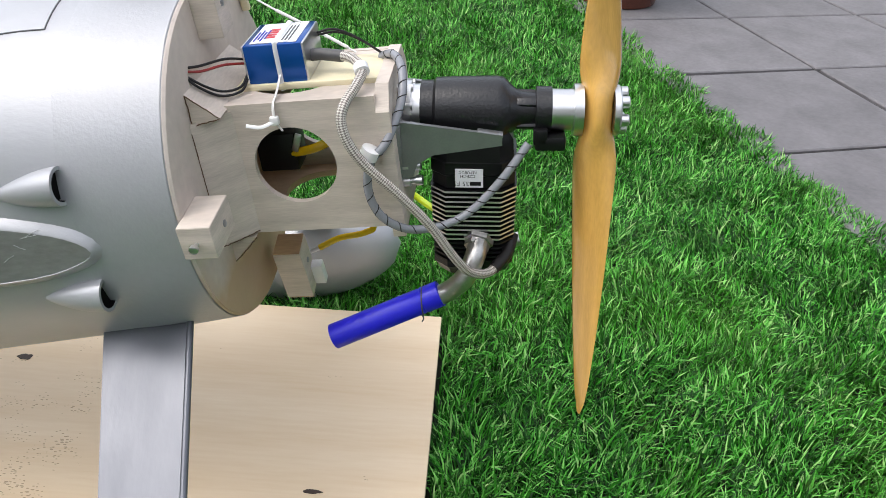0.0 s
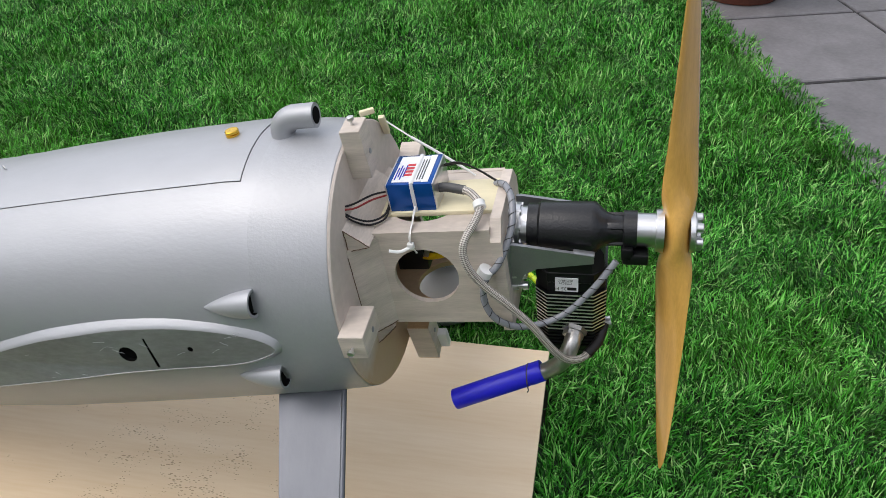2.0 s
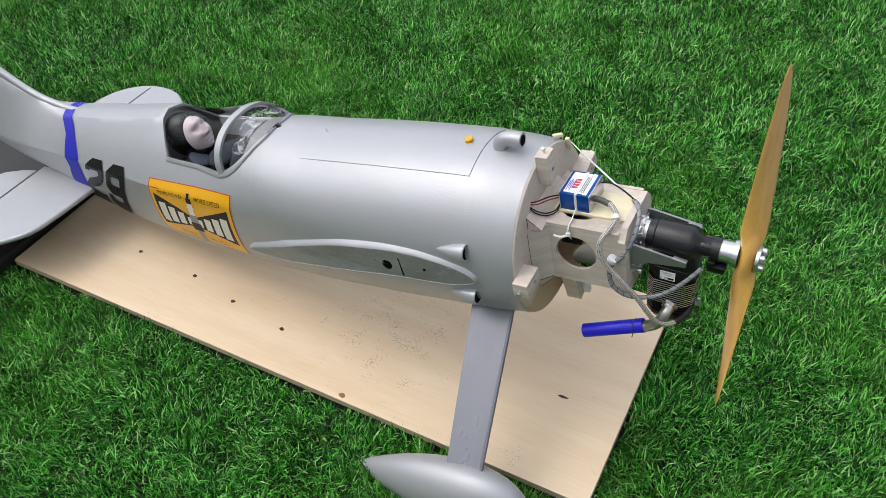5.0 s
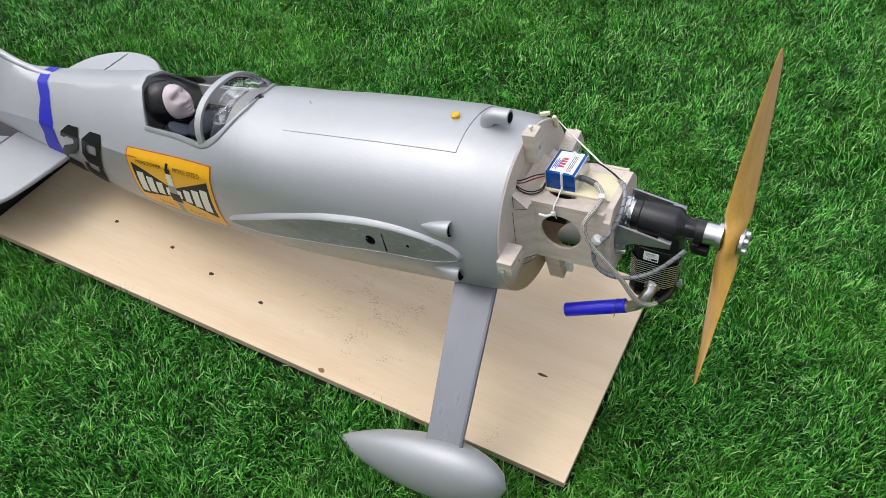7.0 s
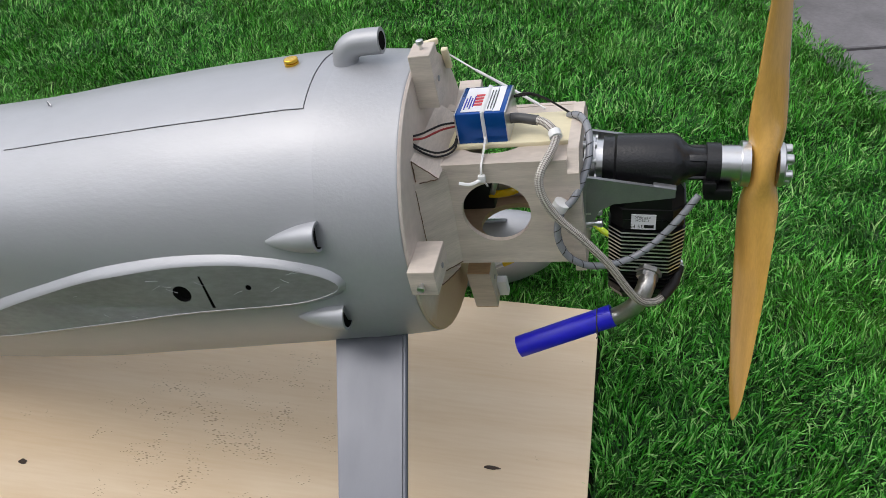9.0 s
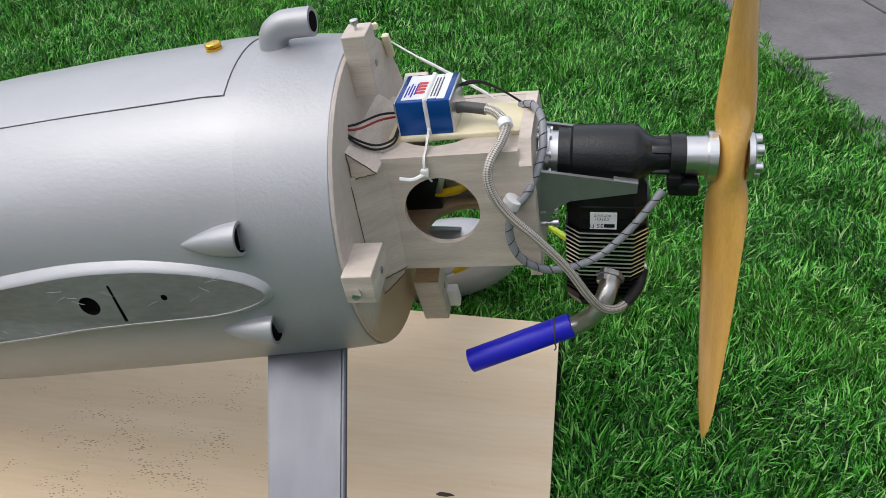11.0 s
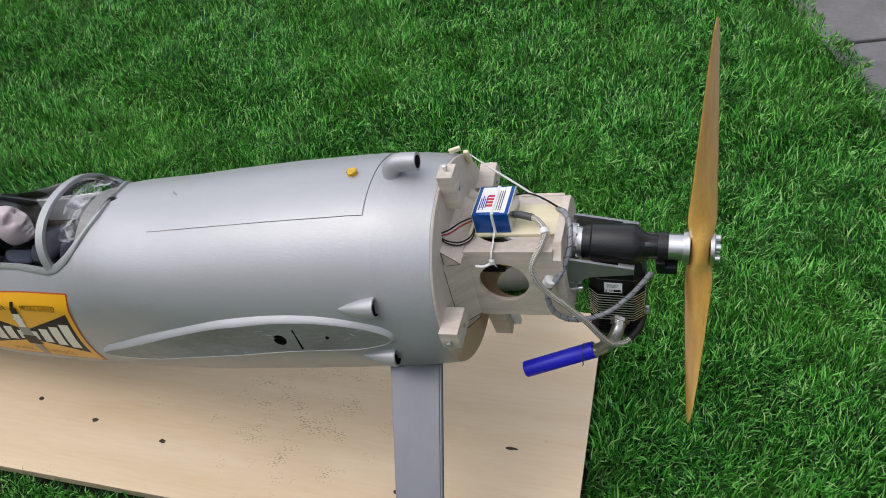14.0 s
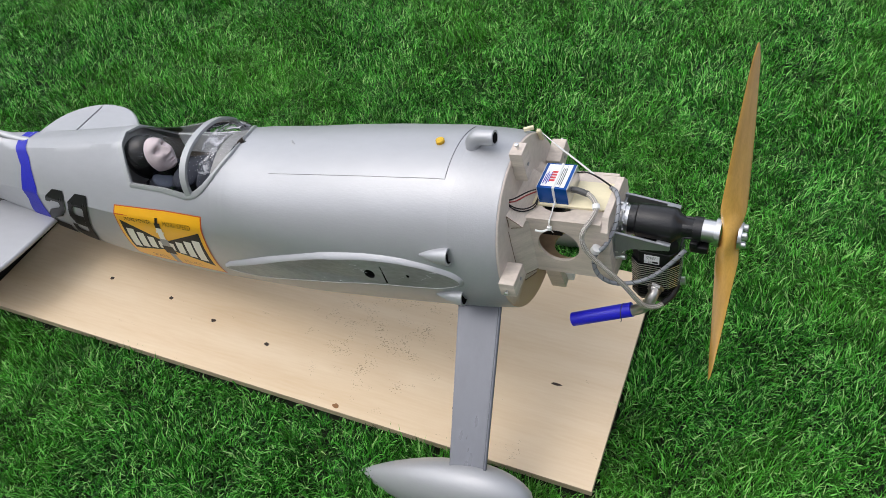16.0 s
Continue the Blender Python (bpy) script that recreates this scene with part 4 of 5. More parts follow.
# brackets
outline = [(-0.001, 0.004), (0.008, 0.0035), (0.074, -0.0050), (0.074, -0.0125), (0.026, -0.0205), (0.015, -0.0275), (0.011, -0.038), (-0.001, -0.040)]
for side in (-1, 1):
    y, raised = (-0.0345, 0.0) if side < 0 else (0.0375, 0.004)
    br = part("engine_bracket", plate(outline, 0.0035, axes((0, y + 0.003, raised), (1, 0, 0), (0, 0, 1))), ALU_DULL, engine, "milled aluminium engine bracket", smooth=20)
    part("bracket_lip", box((0.0655, y + 0.0013 - side * 0.0025, raised - 0.0050), (0.018, 0.0065, 0.0026), (0, 7.4, 0), 0.0006), ALU_DULL, br)
    part("bracket_foot", box((0.002, y + side * -0.004, -0.019), (0.0045, 0.016, 0.042), bevel=0.0005), ALU_DULL, br)
    for z in (-0.030, -0.038):
        part("bolt", turn((0.002, y - side * 0.010, z), (0.012, y - side * 0.010, z), [(0, 0.0035), (0.007, 0.0035), (0.0075, 0.0022), (0.010, 0.0022)], 12), ALU, br)

# exhaust pipe and blue silicone tube (in the airplane's frame)
nut = part("exhaust_nut", turn((0.186, -0.026, -0.076), (0.182, -0.040, -0.083), [(0, 0.0115), (0.004, 0.0115), (0.0045, 0.0095), (0.009, 0.0095)], 6), STEEL, engine, "grey exhaust nut", m=engine.matrix_basis.inverted())
part("exhaust_pipe", tube([(0.186, -0.028, -0.076), (0.183, -0.040, -0.083), (0.175, -0.046, -0.097), (0.163, -0.0445, -0.109), (0.150, -0.044, -0.1165)], 0.0078, 18), STEEL, engine, "dull bent steel exhaust pipe", m=engine.matrix_basis.inverted())
muffler = part("exhaust_hose", turn((0.1545, -0.0425, -0.1135), (0.0685, -0.054, -0.1425), [(0, 0.0086), (0.0005, 0.0102), (0.014, 0.0102), (0.0145, 0.0098), (0.0155, 0.0098), (0.016, 0.0101), (0.0915, 0.0101), (0.092, 0.0085), (0.08, 0.0083)], 32), BLUE_SIL, plane, "blue silicone exhaust hose")
part("wire_tie", tube([(0.1405 + 0.0104 * 0.0 , -0.044 + 0.0108 * math.cos(a), -0.1183 + 0.0108 * math.sin(a)) for a in np.linspace(0, 2 * math.pi, 14)], 0.0006, 6, 3), SLEEVE, muffler, "twisted binding wire")
part("wire_end", tube([(0.139, -0.050, -0.126), (0.1405, -0.053, -0.129), (0.139, -0.053, -0.132)], 0.0006, 6, 4), SLEEVE, muffler)

# ---- propeller ----
def propeller():
    bm = bmesh.new()
    R = 0.248
    rings = []
    for i in range(-40, 41):
        r = i / 40 * R
        a = abs(i) / 40
        chord = float(np.interp(a, (0, 0.04, 0.09, 0.15, 0.3, 0.5, 0.7, 0.87, 0.95, 1.0), (0.021, 0.021, 0.027, 0.034, 0.038, 0.040, 0.037, 0.028, 0.019, 0.005)))
        thick = float(np.interp(a, (0, 0.04, 0.09, 0.15, 0.3, 0.6, 1.0), (0.037, 0.036, 0.027, 0.018, 0.010, 0.006, 0.002)))
        pitch = radians(float(np.interp(a, (0, 0.04, 0.09, 0.15, 0.3, 0.5, 0.7, 1.0), (90, 89, 76, 57, 41, 30, 23, 16))))
        swing = 1 if i >= 0 else -1
        ring = []
        for k in range(16):
            t = 2 * math.pi * k / 16
            c, h = 0.5 * chord * math.cos(t), 0.5 * thick * math.sin(t)
            ring.append(Vector((c * math.sin(pitch) + h * math.cos(pitch), swing * (c * math.cos(pitch) - h * math.sin(pitch)), r)))
        if swing < 0:
            ring = [ring[-k % 16] for k in range(16)]
        rings.append(ring)
    add_loft(bm, rings)
    return bm


prop = part("propeller", propeller(), PROP_WOOD, engine, "two-blade varnished wooden propeller, at rest", smooth=50, m=pose(0.1415, 0, 0, -12, 0, 0))

# ---- ignition unit, foam tray, leads ----
tray = part("ignition_tray", box((0.078, 0.001, BOX_T + 0.001), (0.100, 0.052, 0.0045), bevel=0.0008), FOAM, plane, "cream balsa tray on the engine box")
IG = (0.0575, 0.003, BOX_T + 0.0165)
ignition = part("ignition_unit", box(IG, (0.041, 0.051, 0.027), bevel=0.0012), BLUE_FOIL, plane, "blue foil-wrapped ignition box")
for s in (-1, 1):
    part("end_cap", box((IG[0] + s * 0.0207, IG[1], IG[2]), (0.002, 0.0505, 0.0265), bevel=0.001), ALU, ignition, "bare metal end plate")
label_z = IG[2] + 0.0138
part("sticker", box((IG[0] - 0.003, IG[1], label_z), (0.026, 0.044, 0.0004), bevel=0), WHITE_PRINT, ignition, "white printed sticker", smooth=0)
part("sticker", box((IG[0] + 0.0135, IG[1], label_z), (0.006, 0.046, 0.0004), bevel=0), WHITE_PRINT, ignition, smooth=0)
for k in range(4):
    part("sticker_mark", box((IG[0] - 0.0035, IG[1] - 0.0105 + 0.0056 * k, label_z + 0.0004), (0.0072, 0.0036, 0.0003), bevel=0), RED_PRINT, ignition, "red printed mark", smooth=0)
for k in range(4):
    part("print_bar", box((IG[0] - 0.014 + 0.0022 * k, IG[1] - 0.008 + 0.004 * (k % 2), label_z + 0.0004), (0.0010, 0.020, 0.0003), bevel=0), TAPE, ignition, smooth=0)
for k in range(3):
    part("print_bar", box((IG[0] + 0.006 + 0.0024 * k, IG[1] - 0.002, label_z + 0.0004), (0.0009, 0.034, 0.0003), bevel=0), SLEEVE, ignition, smooth=0)
part("cable_tie", tube([(0.060, -0.0235, BOX_T - 0.002), (0.060, -0.0235, 0.062), (0.060, -0.0232, 0.080), (0.060, -0.018, 0.0820), (0.060, 0.015, 0.0822), (0.060, 0.0285, 0.080), (0.060, 0.030, 0.056)], 0.0018, 8, 6, flat=0.35), NYLON, ignition, "white cable tie round the box")
part("cable_tie", tube([(0.060, -0.0245, 0.060), (0.060, -0.040, 0.0540), (0.060, -0.0530, 0.0505), (0.0595, -0.0540, 0.040), (0.063, -0.0538, 0.032)], 0.0016, 8, 6, flat=0.4), NYLON, ignition, "white cable tie down the side")
part("cable_tie", tube([(0.0595, -0.0560, 0.040), (0.051, -0.060, 0.038), (0.042, -0.062, 0.0405)], 0.0014, 8, 6, flat=0.4), NYLON, ignition, "loose end of a cable tie")
part("tie_lock", box((0.0595, -0.0550, 0.0400), (0.006, 0.0045, 0.006), bevel=0.001), NYLON, ignition)

lead = part("braided_lead", tube([(0.100, -0.010, 0.0665), (0.110, -0.018, 0.066), (0.118, -0.030, 0.062), (0.116, -0.046, 0.0575), (0.109, -0.061, 0.050), (0.1065, -0.067, 0.040), (0.110, -0.070, 0.026), (0.119, -0.070, 0.010), (0.136, -0.070, -0.010), (0.155, -0.068, -0.037), (0.170, -0.064, -0.068), (0.180, -0.057, -0.086), (0.193, -0.044, -0.095), (0.205, -0.026, -0.092)], 0.0034, 14, 10, uv=(12, 900)), BRAID, plane, "steel-braided ignition lead")
part("lead_boot", tube([(0.077, -0.006, 0.0665), (0.086, -0.0065, 0.067), (0.102, -0.011, 0.0660)], 0.0042, 14, 6), SLEEVE, lead, "grey heat-shrink boot")
part("lead_boot", tube([(0.196, -0.040, -0.095), (0.206, -0.026, -0.091), (0.211, -0.012, -0.083)], 0.0046, 14, 6), WIRE_BLACK, lead, "black plug boot")
part("clip", turn((0.1165, -0.027, 0.0640), (0.1185, -0.033, 0.0610), [(0, 0.0040), (0.0005, 0.0052), (0.0065, 0.0052), (0.007, 0.0040)], 16), NYLON, lead, "white nylon clip")
sense = part("sensor_cable", tube([(0.124, 0.018, 0.0545), (0.1345, 0.004, 0.060), (0.142, -0.014, 0.056), (0.142, -0.034, 0.040), (0.132, -0.054, 0.020), (0.120, -0.060, 0.008), (0.116, -0.062, -0.012), (0.122, -0.062, -0.032), (0.138, -0.058, -0.046), (0.160, -0.050, -0.050), (0.182, -0.042, -0.044), (0.205, -0.036, -0.024), (0.226, -0.028, 0.000)], 0.0030, 12, 8), SPIRAL, plane, "cable in clear spiral wrap")
part("spiral_gap", helix([(0.124, 0.018, 0.0545), (0.1345, 0.004, 0.060), (0.142, -0.014, 0.056), (0.142, -0.034, 0.040), (0.132, -0.054, 0.020), (0.120, -0.060, 0.008), (0.116, -0.062, -0.012), (0.122, -0.062, -0.032), (0.138, -0.058, -0.046), (0.160, -0.050, -0.050), (0.182, -0.042, -0.044), (0.205, -0.036, -0.024), (0.226, -0.028, 0.000)], 0.0029, 0.011), WIRE_BLACK, sense, "dark gaps of the spiral")
part("clip", turn((0.118, -0.058, 0.0105), (0.1225, -0.058, 0.0180), [(0, 0.0050), (0.0005, 0.0066), (0.0075, 0.0066), (0.008, 0.005)], 16), NYLON, sense, "white nylon clip")
for pts, k in (([(0.077, 0.020, 0.074), (0.092, 0.020, 0.076), (0.108, 0.019, 0.069), (0.126, 0.017, 0.056)], WIRE_BLACK), ([(0.077, 0.022, 0.072), (0.093, 0.023, 0.073), (0.109, 0.021, 0.067), (0.127, 0.018, 0.055)], WIRE_BLACK),
               ([(0.0365, -0.012, 0.0660), (0.026, -0.030, 0.072), (0.015, -0.046, 0.074), (0.006, -0.052, 0.0765)], WIRE_RED), ([(0.0365, -0.010, 0.0680), (0.026, -0.027, 0.075), (0.014, -0.044, 0.077), (0.006, -0.051, 0.0785)], WIRE_BLACK),
               ([(0.0365, -0.018, 0.0620), (0.033, -0.030, 0.056), (0.024, -0.042, 0.058), (0.015, -0.050, 0.066), (0.006, -0.053, 0.0745)], WIRE_BLACK), ([(0.0365, -0.019, 0.0600), (0.034, -0.032, 0.054), (0.024, -0.044, 0.0555), (0.015, -0.052, 0.064), (0.006, -0.054, 0.0735)], WIRE_BLACK)):
    part("wire", tube(pts, 0.0009, 8, 8), k, plane, "thin two-core wire")
# fuel lines and servo inside the box
part("fuel_line", tube([(0.043, 0.040, -0.118), (0.050, 0.040, -0.1145), (0.063, 0.040, -0.109), (0.085, 0.040, -0.105), (0.094, 0.040, -0.095), (0.095, 0.040, -0.044)], 0.0028, 12, 8), FUEL_LINE, plane, "yellow fuel hose under the box")
part("fuel_line", tube([(0.050, -0.006, -0.006), (0.063, -0.010, -0.003), (0.077, -0.010, 0.001), (0.095, 0.004, 0.006), (0.124, 0.010, 0.008)], 0.0034, 12, 8), FUEL_LINE, plane, "yellow fuel hose inside the box")
part("servo", box((0.0410, 0.004, -0.004), (0.030, 0.028, 0.030), bevel=0.002), WIRE_BLACK, plane, "black servo inside the box")
part("throttle_line", tube([(0.116, 0.10, -0.098), (0.130, 0.093, -0.107), (0.144, 0.072, -0.105), (0.165, 0.040, -0.097)], 0.003, 10, 6), NEON_LINE, plane, "neon yellow hose to the engine")
# cord to the clothes clamp on the rim
cord = part("cord", tube([(0.012, 0.078, 0.094), (0.040, 0.064, 0.081), (0.072, 0.050, 0.067), (0.102, 0.036, 0.053)], 0.0008, 6, 4), NYLON, plane, "white cord tied to the rim")
part("cord_sleeve", tube([(0.040, 0.064, 0.081), (0.072, 0.050, 0.067), (0.096, 0.039, 0.056)], 0.0013, 8, 4), NYLON, cord)
part("wooden_peg", box((0.012, 0.076, 0.090), (0.006, 0.005, 0.022), (20, 0, 0), 0.0008), FOAM, firewall, "small wooden peg on the rim")
part("wooden_peg", box((0.004, 0.060, 0.1115), (0.014, 0.005, 0.005), (0, 0, 30), 0.0008), FOAM, firewall, "small wooden peg on the rim")
# fittings round the fuel hose and servo
part("hose_fitting", rod((0.009, 0.034, -0.128), (0.046, 0.040, -0.117), 0.0020), ALU, firewall, "metal hose nipple")
part("hose_tab", box((0.0435, 0.022, -0.131), (0.010, 0.009, 0.022), (14, 0, 0), 0.0012), NYLON, firewall, "white plastic tab beside the lower block")
part("servo_arm", box((0.0575, -0.011, 0.004), (0.005, 0.003, 0.014), (0, 20, 0), 0.0008), ALU, ebox, "small metal servo arm")
for _z in (-0.010, -0.022):
    part("clamp_bolt", turn((0.136, -0.031, _z), (0.150, -0.031, _z), [(0, 0.0042), (0.005, 0.0042), (0.0052, 0.0026), (0.009, 0.0026), (0.0092, 0.0038), (0.0135, 0.0038), (0.014, 0.003)], 14), ALU, ebox, "steel bolt under the engine bracket")

# ---- skin details ----
def patch(x0, x1, a0, a1, lift, nx=24, na=20, b0=None, b1=None):
    """A sheet on the fuselage skin between two stations; angles in degrees at x0 (a) and x1 (b)."""
    b0, b1 = a0 if b0 is None else b0, a1 if b1 is None else b1
    bm = bmesh.new()
    rings = []
    for i in range(nx + 1):
        t = i / nx
        x = x0 + (x1 - x0) * t
        lo, hi = a0 + (b0 - a0) * t, a1 + (b1 - a1) * t
        rings.append([skin(x, radians(lo + (hi - lo) * k / na), lift) for k in range(na + 1)])
    add_loft(bm, rings, close=False)
    # turn the rim down so that the sheet has thickness
    rim = [e for e in bm.edges if e.is_boundary]
    made = bmesh.ops.extrude_edge_only(bm, edges=rim)
    for v in (g for g in made["geom"] if isinstance(g, bmesh.types.BMVert)):
        r = Vector((0, v.co.y, v.co.z))
        v.co -= r.normalized() * (lift + 0.0006)
    return bm


SEAM = mat("dusty_joint", (0.10, 0.10, 0.10), 0.8)
hatch = part("hatch", patch(-0.3735, -0.0740, -32.0, 32.0, 0.0009, b0=-27.0, b1=27.0), SILVER, plane, "silver top hatch with a fine gap round it", smooth=40)
part("hatch_gap", patch(-0.3739, -0.0736, -32.16, 32.16, 0.00025, b0=-27.16, b1=27.16), SEAM, hatch, "thin dark joint", smooth=40)
cap_at = skin(-0.101, 0)
cap = part("fuel_cap", turn(cap_at, cap_at + Vector((0, 0, 0.008)), [(0, 0.0062), (0.0025, 0.0062), (0.003, 0.0052), (0.0035, 0.0062), (0.0055, 0.0062), (0.0062, 0.0056), (0.0064, 0.001)], 24), GOLD, plane, "gold anodised fuel cap")
pin_at = skin(-0.357, 0)
part("hatch_pin", tube([pin_at, pin_at + Vector((0.0, 0, 0.006)), pin_at + Vector((0.006, -0.004, 0.0025))], 0.0008, 8, 5), ALU_DULL, hatch, "small wire hatch catch")
pipe = part("vent_pipe", tube([(-0.052, 0, 0.114), (-0.052, 0, 0.127), (-0.049, 0, 0.1340), (-0.041, 0, 0.1390), (-0.030, 0, 0.1400), (-0.018, 0, 0.1400)], 0.0108, 28, 6), SILVER, plane, "silver elbow pipe on top of the nose", smooth=60)
# a black disc paints the pipe's inner shade on its closed end
part("pipe_mouth_shade", turn((-0.0179, 0, 0.1400), (-0.0175, 0, 0.1400), [(0, 0.0075), (0.0003, 0.0075)], 24), HOLE_SHADE, pipe, "black disc painted as shade in the pipe mouth")


def scoop(x0, x1, z0, z1, r):
    bm = bmesh.new()
    rings = []
    n = 20
    for i in range(11):
        t = i / 10
        x = x0 + (x1 - x0) * t
        c = skin_at(x, z0 + (z1 - z0) * t, 0.002 * t)
        rr = r * (0.10 + 0.90 * math.sin(t * math.pi / 2) ** 0.9)
        rings.append(circle(c, (0, 1, 0), (0, 0, 1), rr * 0.95, n, rr))
    rings.append(circle(Vector(skin_at(x1, z1, 0.002)), (0, 1, 0), (0, 0, 1), r * 0.76, n, r * 0.80))
    back = Vector(skin_at(x1 - 0.018, z1, 0.001))
    rings.append(circle(back, (0, 1, 0), (0, 0, 1), r * 0.6, n, r * 0.62))
    rows = add_loft(bm, rings)
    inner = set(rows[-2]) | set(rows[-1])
    # faces inside the mouth are coloured black as its shade
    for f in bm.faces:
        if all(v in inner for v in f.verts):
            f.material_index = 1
    ob = part("air_scoop", bm, [SILVER, HOLE_SHADE], plane, "silver teardrop exhaust fairing", smooth=50)
    hole = Vector(skin_at(x1 - 0.004, z1, 0.0028))
    # black disc across the mouth paints the shade of a deeper hole
    part("scoop_mouth_shade", turn(hole, hole + Vector((0.001, 0, 0)), [(0, r * 0.70), (0.001, r * 0.70)], 20), HOLE_SHADE, ob, "black disc painted as shade in the scoop mouth")


scoop(-0.106, -0.0595, 0.0300, 0.0335, 0.0125)
scoop(-0.100, -0.0560, -0.0485, -0.0465, 0.0125)

# wing root: a flat rib face with a rounded fillet round it
RIB = [(-0.052, -0.010), (-0.066, 0.0005), (-0.095, 0.008), (-0.120, 0.0115), (-0.150, 0.0135), (-0.196, 0.012), (-0.240, 0.006), (-0.286, -0.003), (-0.340, -0.019), (-0.394, -0.037), (-0.450, -0.059), (-0.510, -0.083),
       (-0.450, -0.080), (-0.394, -0.070), (-0.310, -0.055), (-0.230, -0.041), (-0.171, -0.034), (-0.097, -0.0275), (-0.064, -0.019)]


def rounded(points, k=3):
    """A smooth closed line through the points."""
    n, out = len(points), []
    for i in range(n):
        p0, p1, p2, p3 = (Vector(points[(i + j) % n]) for j in (-1, 0, 1, 2))
        for s in range(k):
            t = s / k
            q = 0.5 * (2 * p1 + (p2 - p0) * t + (2 * p0 - 5 * p1 + 4 * p2 - p3) * t * t + (3 * p1 - p0 - 3 * p2 + p3) * t ** 3)
            out.append((q.x, q.y))
    return out


RIB = rounded(RIB)


def wing_root(side):
    y_face = 0.1325
    n = len(RIB)
    def grown(d):
        out = []
        for i, (x, z) in enumerate(RIB):
            (xa, za), (xb, zb) = RIB[i - 1], RIB[(i + 1) % n]
            t = Vector((xb - xa, 0, zb - za)).normalized()
            out.append((x - t.z * d, z + t.x * d))
        return out
    cx, cz = -0.2, -0.02
    sign = 1 if (lambda g: abs(g[12][1] - cz) > abs(RIB[12][1] - cz))(grown(0.01)) else -1
    def face_y(x):
        # the face follows the narrowing body towards the trailing edge
        return float(np.interp(x, (-0.52, -0.40, -0.25, -0.05), (0.1085, 0.1250, y_face, y_face - 0.003)))
    rings = []
    for d, k in ((0.0, 0.0), (0.0012, 0.0005), (0.0030, 0.0024), (0.0055, 0.0052), (0.0085, None)):
        ring = []
        for (x, z), (gx, gz) in zip(RIB, grown(sign * d)):
            y = face_y(x) - k if k is not None else -skin_at(gx, gz).y - 0.003
            if k is not None and k > 0.004:
                y = max(y, -skin_at(gx, gz).y + 0.0005)
            ring.append(Vector((gx, side * y, gz)))
        rings.append(ring)
    bm = bmesh.new()
    add_loft(bm, rings, caps=False)
    root = part("wing_fillet", bm, SILVER, plane, "silver rounded fillet at the wing root", smooth=60)
    bm = bmesh.new()
    outer = [(x, z) for x, z in RIB]
    holes = [(-0.195, -0.0155, 0.0085), (-0.131, -0.0095, 0.0026)]
    slot = [(-0.1735, 0.003), (-0.1715, 0.003), (-0.1685, -0.031), (-0.1715, -0.031)]
    loops = [outer] + [[(hx + hr * math.cos(2 * math.pi * i / 24), hz + hr * math.sin(2 * math.pi * i / 24)) for i in range(24)] for hx, hz, hr in holes] + [slot]
    made = []
    for lp in loops:
        for depth in ((0.0, 0.0045) if lp is not outer else (0.0,)):
            vs = [bm.verts.new((x, side * (face_y(x) - depth), z)) for x, z in lp]
            if depth == 0.0:
                front = vs
                made += [bm.edges.new((vs[i], vs[(i + 1) % len(vs)])) for i in range(len(vs))]
            else:
                for i in range(len(vs)):
                    j = (i + 1) % len(vs)
                    f = bm.faces.new((front[i], front[j], vs[j], vs[i]))
                    # walls and floor of the shallow holes are blackened for shade
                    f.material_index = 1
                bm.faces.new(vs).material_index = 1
    bmesh.ops.triangle_fill(bm, use_beauty=True, use_dissolve=False, edges=made)
    low = [Vector((x, side * (face_y(x) + 0.0002), z)) for x, z in RIB if z < np.interp(x, (-0.51, -0.052), (-0.083, -0.010))]
    part("paint_ridge", tube(low, 0.0004, 6, 1), SILVER, root, "ragged ridge of silver paint along the rib")
    part("wing_rib", bm, [SILVER_DULL, HOLE_SHADE], root, "scuffed flat rib face with tube hole and slot", smooth=20)


wing_root(-1)
wing_root(1)
# light scratches on the rib face that shows
rng = random.Random(11)
for k in range(14):
    x, z = rng.uniform(-0.33, -0.09), rng.uniform(-0.030, 0.004)
    z = z if x > -0.25 else z - 0.018
    d, n = rng.uniform(-0.6, 0.6), rng.uniform(0.004, 0.016)
    y = -float(np.interp(x, (-0.52, -0.40, -0.25, -0.05), (0.1085, 0.1250, 0.1325, 0.1295))) - 0.0001
    part("scratch", tube([(x, y, z), (x + n * 0.5, y, z + n * d * 0.6), (x + n, y, z + n * d)], 0.00022, 5, 2), SILVER, plane, "pale scratch in the rib face")

